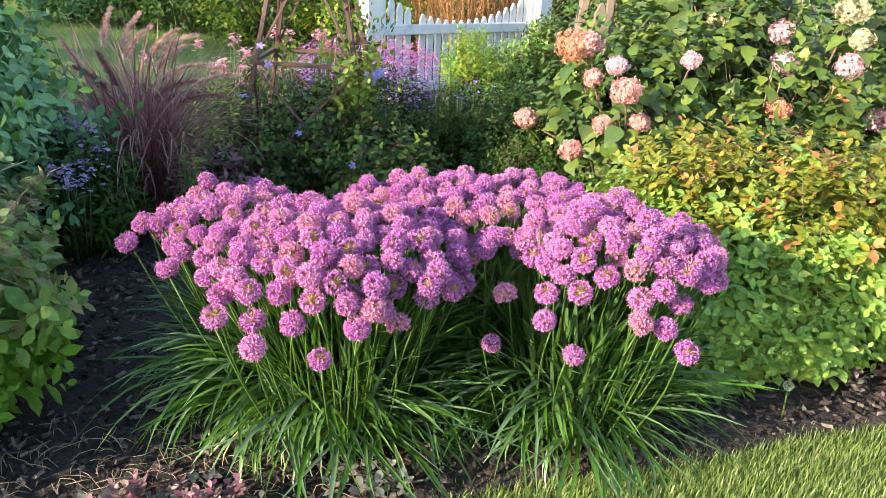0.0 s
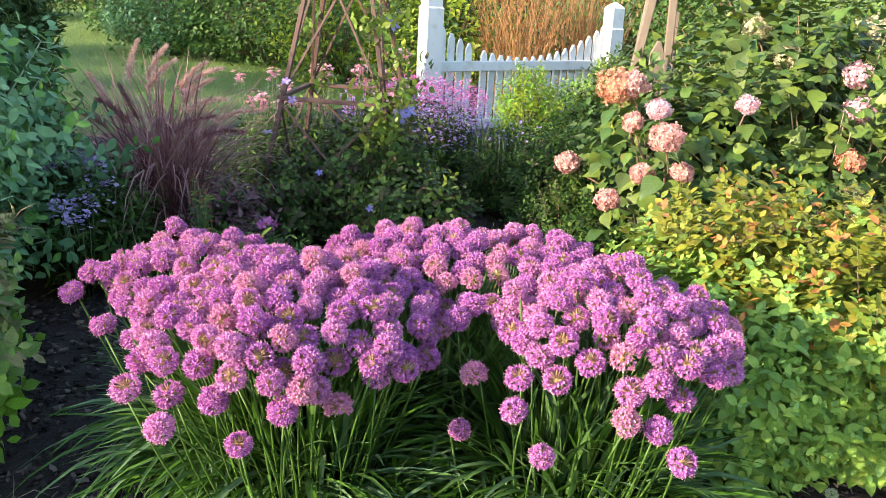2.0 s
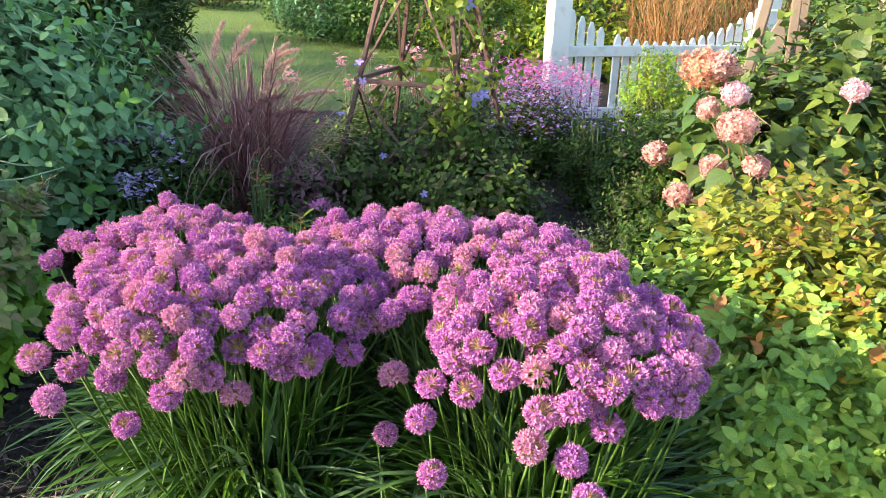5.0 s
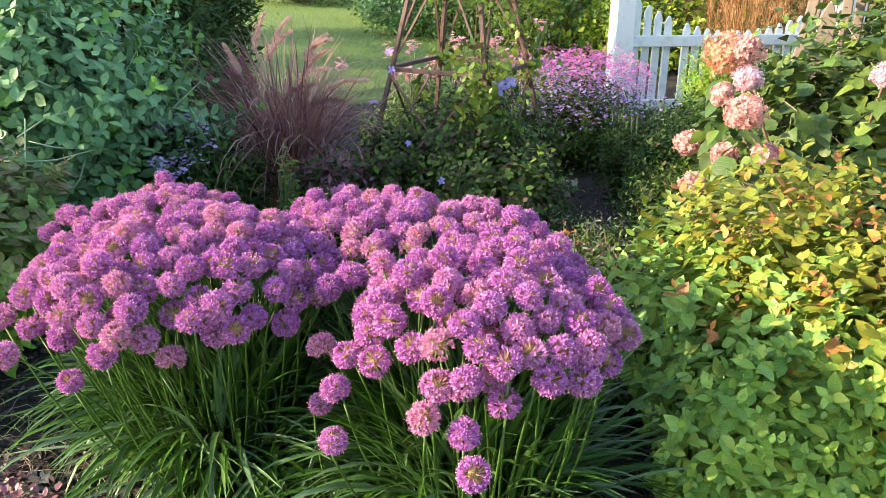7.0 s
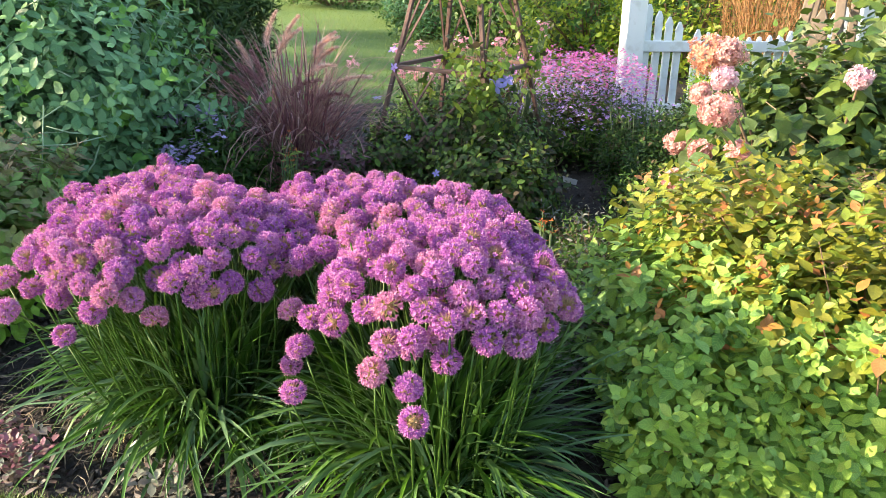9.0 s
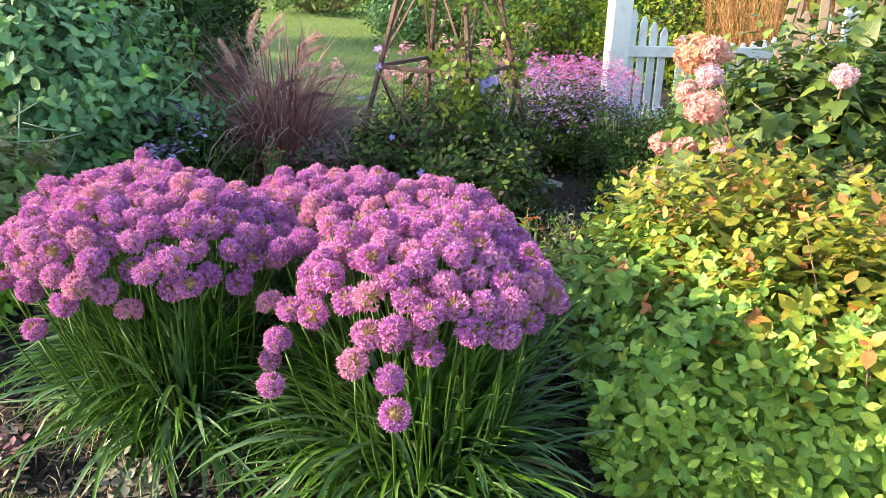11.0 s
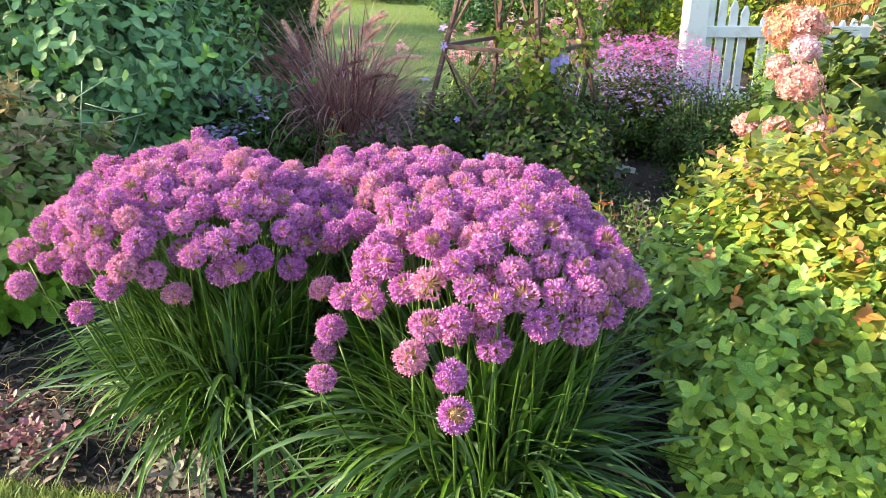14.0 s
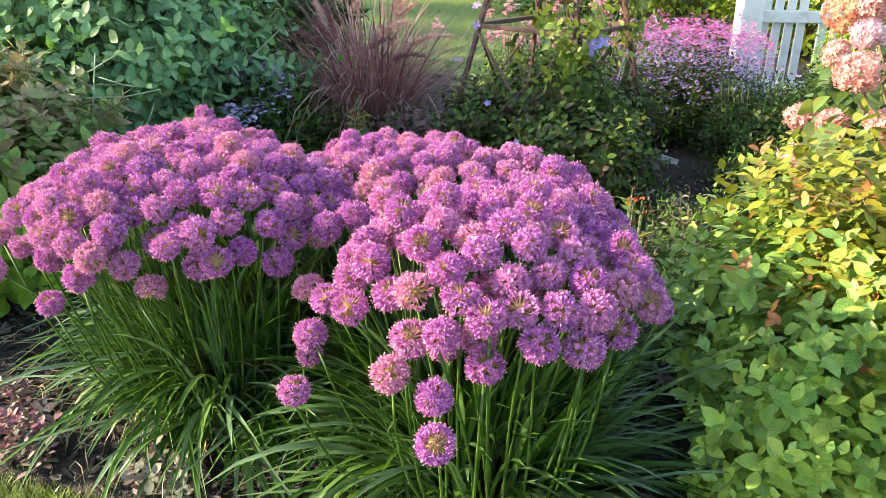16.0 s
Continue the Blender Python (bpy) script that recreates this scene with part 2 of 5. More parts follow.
M_straw = surface("dry_straw", [(0.17, 0.125, 0.08), (0.30, 0.24, 0.16)], 30, 0.8)
M_ground = surface("lawn_soil", [(0.06, 0.115, 0.018), (0.10, 0.17, 0.025), (0.13, 0.20, 0.032)], 0.9, 0.9, 60, 0.8, 0.02)
M_white = surface("white_painted_fence", [(0.76, 0.76, 0.74), (0.82, 0.82, 0.80)], 6, 0.5, 150, 0.15, 0.001, (0.62, 0.60, 0.54))
M_rust = surface("rusted_metal", [(0.055, 0.033, 0.030), (0.115, 0.062, 0.050), (0.08, 0.046, 0.040)], 14, 0.8, 130, 0.6, 0.002, (0.10, 0.065, 0.058))
M_wood = surface("weathered_wood", [(0.15, 0.115, 0.085), (0.24, 0.19, 0.145)], 10, 0.8, 60, 0.6, 0.003, (0.18, 0.14, 0.11))
M_tag = surface("marker_metal", [(0.5, 0.5, 0.48), (0.62, 0.62, 0.6)], 20, 0.4)

# ---- building helpers ----
WORLD = {}
rng = np.random.default_rng(7)
UP = np.array((0.0, 0.0, 1.0))


def root(name, at, label, category, group="", kind=""):
    ob = new(name)
    ob.empty_display_size = 0.05
    ob.matrix_basis = Matrix.Translation(at)
    WORLD[ob] = ob.matrix_basis.copy()
    return tagged(ob, label, category, group, kind)


def part(name, mesh, parent, label="", m=None, kind=""):
    """Links a mesh (in world metres, or placed by m) as one part under a thing or under a part."""
    ob = new(name, mesh)
    ob.parent = parent
    w = m if m is not None else Matrix.Identity(4)
    ob.matrix_parent_inverse = Matrix.Identity(4)
    ob.matrix_basis = WORLD[parent].inverted() @ w
    WORLD[ob] = w.copy()
    return tagged(ob, label, kind=kind)


def mesh_of(name, verts, faces, mats, index=None, uv=None, smooth=True):
    """A mesh from arrays; faces: an (n, k) array or a list."""
    me = bpy.data.meshes.new(name)
    me.from_pydata(np.asarray(verts).tolist(), [], faces.tolist() if hasattr(faces, "tolist") else faces)
    for m in mats:
        me.materials.append(m)
    if index is not None:
        me.polygons.foreach_set("material_index", np.asarray(index, np.int32))
    if uv is not None:
        lay = me.uv_layers.new(name="UVMap")
        loop = np.empty(len(me.loops), np.int32)
        me.loops.foreach_get("vertex_index", loop)
        lay.data.foreach_set("uv", np.asarray(uv, np.float32)[loop].ravel())
    if smooth:
        me.polygons.foreach_set("use_smooth", np.ones(len(me.polygons), bool))
    me.update()
    return me


def leaf_shape(profile, fold=0.12, droop=0.15, wave=0.0, across=(-1, 0, 1)):
    """A leaf one long along x: rows of points across it, with the half width at each step; tip and base are points."""
    v, uv, f = [(0, 0, 0)], [(0, 0.5)], []
    rows, cols = len(profile), len(across)
    for i, w in enumerate(profile):
        s = (i + 1) / (rows + 1)
        z = -droop * s * s
        for k in across:
            lift = fold * abs(k) ** 1.4 * w * 2 + (wave * math.sin(s * 14 + k * 2) * abs(k))
            v.append((s - 0.14 * k * k * w, k * w, z + lift))
            uv.append((s, 0.5 + 0.5 * k))
    v.append((1, 0, -droop))
    uv.append((1, 0.5))
    f += [(0, 1 + k, 2 + k) for k in range(cols - 1)]
    for i in range(rows - 1):
        for k in range(cols - 1):
            a = 1 + cols * i + k
            f += [(a, a + cols, a + cols + 1), (a, a + cols + 1, a + 1)]
    a = 1 + cols * (rows - 1)
    f += [(a + k, a + cols, a + k + 1) for k in range(cols - 1)]
    return np.array(v, float), np.array(f), np.array(uv, float)


HEART_FINE = leaf_shape((0.26, 0.36, 0.37, 0.31, 0.20, 0.09), 0.10, 0.28, 0.015, (-1, -0.5, 0, 0.5, 1))
OVAL_FINE = leaf_shape((0.15, 0.245, 0.28, 0.24, 0.14), 0.10, 0.14, 0.006, (-1, -0.5, 0, 0.5, 1))
OVAL_MID = leaf_shape((0.20, 0.29, 0.205), 0.10, 0.12)
SPOON_FINE = leaf_shape((0.10, 0.18, 0.245, 0.26, 0.19), 0.08, 0.10, 0.0, (-1, -0.5, 0, 0.5, 1))
OVAL = leaf_shape((0.26, 0.28), 0.10, 0.12)
SPOON = leaf_shape((0.15, 0.265, 0.25), 0.10, 0.10)
HEART = leaf_shape((0.32, 0.34, 0.18), 0.10, 0.25, 0.02)
LANCE = leaf_shape((0.14, 0.12), 0.10, 0.20)
SMALL = (np.array([(0, 0, 0), (0.45, -0.24, 0.05), (0.5, 0, -0.02), (0.45, 0.24, 0.05), (1, 0, -0.08)], float),
         np.array([(0, 1, 2), (1, 4, 2), (0, 2, 3), (2, 4, 3)]), np.array([(0, .5), (.45, 0), (.5, .5), (.45, 1), (1, .5)]))
FAR = (np.array([(0, 0, 0), (0.5, -0.26, 0.06), (0.5, 0.26, 0.06), (1, 0, -0.08)], float), np.array([(0, 1, 3), (0, 3, 2)]), np.array([(0, .5), (.5, 0), (.5, 1), (1, .5)]))
PETAL = (np.array([(0, 0, 0), (0.6, -0.34, 0.10), (1, 0, 0.02), (0.6, 0.34, 0.10)], float),
         np.array([(0, 1, 2), (0, 2, 3)]), np.array([(0, .5), (.6, 0), (1, .5), (.6, 1)]))


def unit(a):
    return a / np.maximum(np.linalg.norm(a, axis=-1, keepdims=True), 1e-9)


def axes(along, normal):
    along = unit(along)
    across = unit(np.cross(normal, along))
    return along, across, np.cross(along, across)


def scatter(shape, pos, along, normal, size, width=None):
    """Places the shape at every position; returns vertices, faces and uv of all together."""
    v, f, uv = shape
    a, b, c = axes(along, normal)
    size = np.broadcast_to(np.asarray(size, float), len(pos))
    width = size if width is None else np.broadcast_to(np.asarray(width, float), len(pos))
    out = (pos[:, None] + v[None, :, :1] * (a * size[:, None])[:, None] + v[None, :, 1:2] * (b * width[:, None])[:, None]
           + v[None, :, 2:] * (c * size[:, None])[:, None])
    faces = f[None] + (np.arange(len(pos)) * len(v))[:, None, None]
    return out.reshape(-1, 3), faces.reshape(-1, f.shape[1]), np.tile(uv, (len(pos), 1))


def foliage(thing, name, shape, pos, along, normal, size, kinds, mats, near=0, prefer=None, leaf="leaf", fine=None):
    """All leaves of a plant. kinds: which material each leaf has. The `near` leaves that lie best by prefer are parts; the rest are one part."""
    pick = np.zeros(len(pos), bool)
    if near and prefer is not None:
        pick[np.argsort(prefer)[:near]] = True
    fine = fine or shape
    meshes = [mesh_of(leaf, fine[0], fine[1], [m], None, fine[2]) for m in mats] if near else []
    a, b, c = axes(along, normal)
    size = np.broadcast_to(np.asarray(size, float), len(pos))
    for i in np.nonzero(pick)[0]:
        m = Matrix(((*np.array((a[i], b[i], c[i])).T[0] * size[i], pos[i][0]), (*np.array((a[i], b[i], c[i])).T[1] * size[i], pos[i][1]),
                    (*np.array((a[i], b[i], c[i])).T[2] * size[i], pos[i][2]), (0, 0, 0, 1)))
        part(leaf, meshes[kinds[i]], thing, m=m)
    k = ~pick
    v, f, uv = scatter(shape, pos[k], along[k], normal[k], size[k])
    part(name, mesh_of(name, v, f, mats, np.repeat(kinds[k], len(shape[1])), uv), thing, kind="stuff")


def lumpy(n, centre, radii, height, lump=0.12, freq=2.6, depth=0.25, low=-0.75, seed=0.0, z0=0.0):
    """Points in the outer skin of an uneven bush, with the way outwards."""
    r = np.random.default_rng(int(seed * 10) + 3)
    phi, s = r.uniform(0, 2 * math.pi, n), r.uniform(low, 1, n)
    c = np.sqrt(1 - s * s)
    d = np.stack((c * np.cos(phi), c * np.sin(phi), s), 1)
    k = np.array([noise.noise(Vector(q * freq) + Vector((seed, seed * 2, 0))) for q in d])
    k2 = np.array([noise.noise(Vector(q * freq * 2.7) + Vector((0, seed, seed))) for q in d])
    rad = (1 + lump * k * 1.6 + lump * 0.7 * k2) * (1 - depth * r.random(n) ** 1.6)
    up, mid = height * 0.6, height * 0.4
    p = np.stack((centre[0] + d[:, 0] * radii[0] * rad, centre[1] + d[:, 1] * radii[1] * rad,
                  z0 + mid + np.where(d[:, 2] > 0, d[:, 2] * up, d[:, 2] * mid) * rad), 1)
    out = unit(d / np.array((radii[0], radii[1], up)))
    p[:, 2] = np.maximum(p[:, 2], z0 + 0.015)
    return p, out


def sprigs(points, out, count, stem, leaf, rise=0.6, spread=0.55, r=rng, tip=0.6):
    """Leaves in turns round short shoots: arrays of place, direction, normal, size, and how near to the tip each is."""
    n = len(points)
    ax = unit(out * (1 - rise) + UP * rise + r.normal(0, 0.28, (n, 3)))
    side = unit(np.cross(ax, unit(r.normal(0, 1, (n, 3)))))
    other = np.cross(ax, side)
    t = np.linspace(0, 1, count)
    ang = r.uniform(0, 6.28, (n, 1)) + np.arange(count)[None] * 2.4
    rad = side[:, None] * np.cos(ang)[..., None] + other[:, None] * np.sin(ang)[..., None]
    lift = (0.15 + 0.75 * t ** 2)[None, :, None] + r.normal(0, 0.18, (n, count, 1))
    along = unit(rad * spread * 1.6 + ax[:, None] * lift)
    pos = points[:, None] + ax[:, None] * (t - 0.75)[None, :, None] * stem
    normal = unit(ax[:, None] * 0.9 - rad * 0.25 + UP * 0.35 + r.normal(0, 0.22, (n, count, 3)))
    size = leaf * (1 - (1 - tip) * t ** 2)[None] * r.uniform(0.7, 1.2, (n, count))
    flat = lambda q: q.reshape(-1, 3)
    return flat(pos), flat(along), flat(normal), size.ravel(), np.tile(t, n), np.repeat(np.arange(n), count)


def tube(points, radii, sides=6):
    """Vertices and faces of a round rod through the points."""
    points = [Vector(p) for p in points]
    v, f = [], []
    for i, p in enumerate(points):
        d = (points[min(i + 1, len(points) - 1)] - points[max(i - 1, 0)]).normalized()
        s = d.orthogonal().normalized() if abs(d.z) > 0.99 else d.cross(Vector((0, 0, 1))).normalized()
        o = d.cross(s)
        for k in range(sides):
            a = 2 * math.pi * k / sides
            v.append(p + (s * math.cos(a) + o * math.sin(a)) * radii[i])
    for i in range(len(points) - 1):
        for k in range(sides):
            a, b = i * sides + k, i * sides + (k + 1) % sides
            f.append((a, b, b + sides, a + sides))
    f += [tuple(range(sides))[::-1], tuple(range(len(v) - sides, len(v)))]
    return [tuple(q) for q in v], f


def joined(pieces):
    v, f = [], []
    for pv, pf in pieces:
        n = len(v)
        v += list(pv)
        f += [tuple(i + n for i in q) for q in pf]
    return v, f


def beam(a, b, w, d, turn=0.0, chamfer=0.12):
    """A board from a to b with chamfered long edges."""
    a, b = Vector(a), Vector(b)
    z = (b - a).normalized()
    x = (Vector((math.cos(turn), math.sin(turn), 0)) - z * z.dot(Vector((math.cos(turn), math.sin(turn), 0)))).normalized()
    y = z.cross(x)
    c = chamfer * min(w, d)
    ring = [(-w / 2 + c, -d / 2), (w / 2 - c, -d / 2), (w / 2, -d / 2 + c), (w / 2, d / 2 - c), (w / 2 - c, d / 2), (-w / 2 + c, d / 2), (-w / 2, d / 2 - c), (-w / 2, -d / 2 + c)]
    v = [tuple(p + x * q[0] + y * q[1]) for p in (a, b) for q in ring]
    f = [(k, (k + 1) % 8, 8 + (k + 1) % 8, 8 + k) for k in range(8)] + [tuple(range(8))[::-1], tuple(range(8, 16))]
    return v, f


def twigs(thing, centre, points, name="branch", mat=None, r0=0.006, most=60, z0=0.0):
    """Woody stems from the foot of a bush to its shoots."""
    pieces = []
    for p in points[:most]:
        c = np.array((centre[0], centre[1], z0))
        foot = c + (p - c) * np.array((0.15, 0.15, 0)) + np.array((0, 0, 0.0))
        mid = foot * 0.5 + p * 0.5 + np.array((0, 0, 0.06 * np.linalg.norm(p - foot)))
        pieces.append(tube([foot, mid, p], [r0, r0 * 0.75, r0 * 0.35], 5))
    v, f = joined(pieces)
    return part(name, mesh_of(name, v, f, [mat or M_twig]), thing, kind="stuff")


def blossoms(shape, centres, petals, size, r=rng, facing=None, spread=0.9):
    """Small flowers of a few petals each."""
    n = len(centres)
    ax = unit((facing if facing is not None else np.tile(UP, (n, 1))) + r.normal(0, 0.35, (n, 3)))
    side = unit(np.cross(ax, unit(r.normal(0, 1, (n, 3)))))
    other = np.cross(ax, side)
    ang = r.uniform(0, 6.28, (n, 1)) + np.arange(petals)[None] * (2 * math.pi / petals)
    rad = side[:, None] * np.cos(ang)[..., None] + other[:, None] * np.sin(ang)[..., None]
    along = unit(rad * spread + ax[:, None] * (1.05 - spread) + r.normal(0, 0.08, (n, petals, 3)))
    sz = np.repeat(np.broadcast_to(size, n) * r.uniform(0.8, 1.2, n), petals)
    return scatter(shape, np.repeat(centres, petals, 0), along.reshape(-1, 3), np.repeat(ax, petals, 0), sz)


# ---- ground ----
FRONT = ((-9, -2.8), (-2, 0.2), (-1, 0.72), (-0.374, 1.02), (-0.25, 1.085), (-0.13, 1.13), (0.09, 1.19), (0.44, 1.315), (0.76, 1.42), (1.0, 1.49), (3, 2.0), (9, 3.2))
BACK = ((-9, 2.2), (-6, 2.6), (-3.5, 3.4), (-2.56, 4.2), (-1.72, 5.1), (-1.0, 6.5), (0, 9), (9, 9))


def y_front(x):
    return np.interp(x, *zip(*FRONT)) + 0.02 * np.sin(np.asarray(x) * 9) * 0.6


def y_back(x):
    return np.interp(x, *zip(*BACK))


def make_ground():
    n = 80
    s = np.linspace(-1, 1, n)
    g = np.sign(s) * np.abs(s) ** 3 * 900
    x, y = np.meshgrid(g, g + 3)
    far = np.clip((np.hypot(x, y) - 14) / 60, 0, 1)
    z = -0.022 + 0.4 * far * np.sin(x * 0.07) * np.cos(y * 0.05)
    i = np.arange(n * n).reshape(n, n)
    f = np.stack((i[:-1, :-1], i[:-1, 1:], i[1:, 1:], i[1:, :-1]), -1).reshape(-1, 4)
    ob = new("ground", mesh_of("ground", np.stack((x, y, z), -1).reshape(-1, 3), f, [M_ground]))
    tagged(ob, "mown green lawn soil reaching to the horizon", "ground", kind="structure")
    nx, ny = 260, 150
    u, v = np.meshgrid(np.linspace(-1, 1, nx), np.linspace(0, 1, ny))
    x = np.sign(u) * np.abs(u) ** 1.6 * 6.5
    y = y_front(x) + (y_back(x) - y_front(x)) * v ** 1.8
    edge = np.minimum(v * ny / 4, (1 - v) * ny / 4)
    bumpy = np.array([noise.noise(Vector((a * 7, b * 7, 0))) + 0.6 * noise.noise(Vector((a * 31, b * 31, 3))) for a, b in zip(x.ravel(), y.ravel())]).reshape(x.shape)
    z = np.minimum(0.006 * bumpy, 0.01) - 0.034 * np.clip(1 - edge, 0, 1)
    i = np.arange(nx * ny).reshape(ny, nx)
    f = np.stack((i[:-1, :-1], i[:-1, 1:], i[1:, 1:], i[1:, :-1]), -1).reshape(-1, 4)
    bed = new("mulch_bed", mesh_of("mulch_bed", np.stack((x, y, z), -1).reshape(-1, 3), f, [M_soil]))
    WORLD[bed] = Matrix.Identity(4)
    return ob, tagged(bed, "dark shredded bark mulch over a curved garden bed", "flower bed", kind="structure")


ground, bed = make_ground()
WORLD[ground] = Matrix.Identity(4)


def chip_shape(r):
    v = np.array([(x, y, z) for z in (-0.5, 0.5) for x, y in ((-0.5, -0.3), (0.1, -0.5), (0.5, -0.1), (0.3, 0.5), (-0.4, 0.35))], float)
    v += r.normal(0, 0.09, v.shape)
    f = [(0, 1, 2, 3, 4)[::-1], (5, 6, 7, 8, 9)] + [(i, (i + 1) % 5, 5 + (i + 1) % 5, 5 + i) for i in range(5)]
    return v, f


def make_mulch():
    r = np.random.default_rng(21)
    kinds = [mesh_of("bark_chip", *chip_shape(r), [M_chip], smooth=False) for _ in range(6)]
    n = 0
    while n < 300:
        x, y = r.uniform(-0.95, 1.15), r.uniform(0.95, 1.75)
        if y < y_front(x) + 0.02 or (abs(x) < 0.45 and y > 1.3):
            continue
        m = Matrix.LocRotScale((x, y, 0.009), Euler((r.normal(0, 0.3), r.normal(0, 0.3), r.uniform(0, 6.28))), Vector((r.uniform(0.010, 0.032), r.uniform(0.003, 0.008), r.uniform(0.003, 0.006))))
        part("bark_chip", kinds[n % 6], bed, m=m)
        n += 1
    v0, f0 = chip_shape(r)
    tri = np.array([(f[0], f[i], f[i + 1]) for f in f0 for i in range(1, len(f) - 1)])
    x = np.concatenate((r.uniform(-1.2, 1.6, 6800), r.uniform(-2.2, 1.2, 1500)))
    y = np.concatenate((r.uniform(0.85, 2.3, 6800), r.uniform(2.2, 4.5, 1500)))
    ok = (y > y_front(x) + 0.01) & (y < y_back(x) - 0.05)
    x, y = x[ok], y[ok]
    a = r.uniform(0, 6.28, len(x))
    along = np.stack((np.cos(a), np.sin(a), r.normal(0, 0.22, len(x))), 1)
    nor = unit(UP + r.normal(0, 0.3, (len(x), 3)))
    v, f, _ = scatter((v0 * np.array((1, 1, 0.3)), tri, np.zeros((10, 2))), np.stack((x, y, r.uniform(0.002, 0.01, len(x))), 1), along, nor, r.uniform(0.006, 0.030, len(x)), r.uniform(0.003, 0.009, len(x)))
    straws = []
    for i in range(220):
        sx, sy, sa, sl = r.uniform(-0.8, -0.1), r.uniform(0.98, 1.35), r.uniform(0, 6.28), r.uniform(0.02, 0.075)
        if sy < y_front(sx) + 0.02:
            continue
        dx, dy, bend = math.cos(sa) * sl / 2, math.sin(sa) * sl / 2, r.normal(0, 0.012)
        top = r.uniform(0.010, 0.022)
        straws.append(tube([(sx - dx, sy - dy, 0.008), (sx - dx * 0.4 + bend, sy - dy * 0.4 - bend, top), (sx + dx * 0.4 + bend, sy + dy * 0.4 - bend, top), (sx + dx, sy + dy, 0.008)], [0.0007, 0.0009, 0.0009, 0.0005], 4))
    part("straw", mesh_of("straw", *joined(straws), [M_straw]), bed, "dry tan straw strands", kind="stuff")
    part("loose_mulch", mesh_of("loose_mulch", v, f, [M_chip], smooth=False), bed, kind="stuff")


def make_lawn():
    r = np.random.default_rng(5)
    blade = (np.array([(0, -0.5, 0), (0, 0.5, 0), (0.55, -0.4, 0.07), (0.55, 0.4, 0.07), (1, 0, -0.05)], float), np.array([(0, 2, 1), (1, 2, 3), (2, 4, 3)]), np.zeros((5, 2)))
    x = np.concatenate((r.uniform(-0.75, 1.5, 48000), r.uniform(-2.5, 3.0, 9000)))
    back = np.concatenate((r.random(48000) ** 1.25 * 0.5, r.uniform(0.0, 1.6, 9000)))
    y = y_front(x) + 0.02 - back + r.normal(0, 0.012, len(x))
    a = r.uniform(0, 6.28, len(x))
    along = unit(np.stack((np.cos(a) * 0.75, np.sin(a) * 0.75, r.uniform(0.7, 2.4, len(x))), 1))
    nor = unit(np.stack((-np.cos(a), -np.sin(a), np.full(len(x), 0.8)), 1))
    v, f, _ = scatter(blade, np.stack((x, y, np.full(len(x), -0.022)), 1), along, nor, r.uniform(0.014, 0.034, len(x)), r.uniform(0.0014, 0.0028, len(x)))
    ob = new("front_lawn", mesh_of("front_lawn", v, f, [M_lawn]))
    tagged(ob, "sunlit fine green grass blades along the bed edge", "lawn", kind="stuff")
    n = 90000
    x = -np.abs(r.uniform(-1, 1, n)) * 13 - 0.2
    y = r.uniform(0, 1, n) ** 1.4 * 15 + 2.5
    ok = (y > y_back(x) - 0.05)
    x, y = x[ok], y[ok]
    a = r.uniform(0, 6.28, len(x))
    along = unit(np.stack((np.cos(a) * 0.8, np.sin(a) * 0.8, r.uniform(0.5, 1.2, len(x))), 1))
    nor = unit(np.stack((-np.cos(a), -np.sin(a), np.full(len(x), 0.8)), 1))
    v, f, _ = scatter(blade, np.stack((x, y, np.full(len(x), -0.022)), 1), along, nor, r.uniform(0.02, 0.04, len(x)), r.uniform(0.003, 0.007, len(x)))
    ob = new("back_lawn", mesh_of("back_lawn", v, f, [M_lawn]))
    tagged(ob, "mown green lawn striped by tree shadows", "lawn", kind="stuff")


make_lawn()

# ---- alliums ----


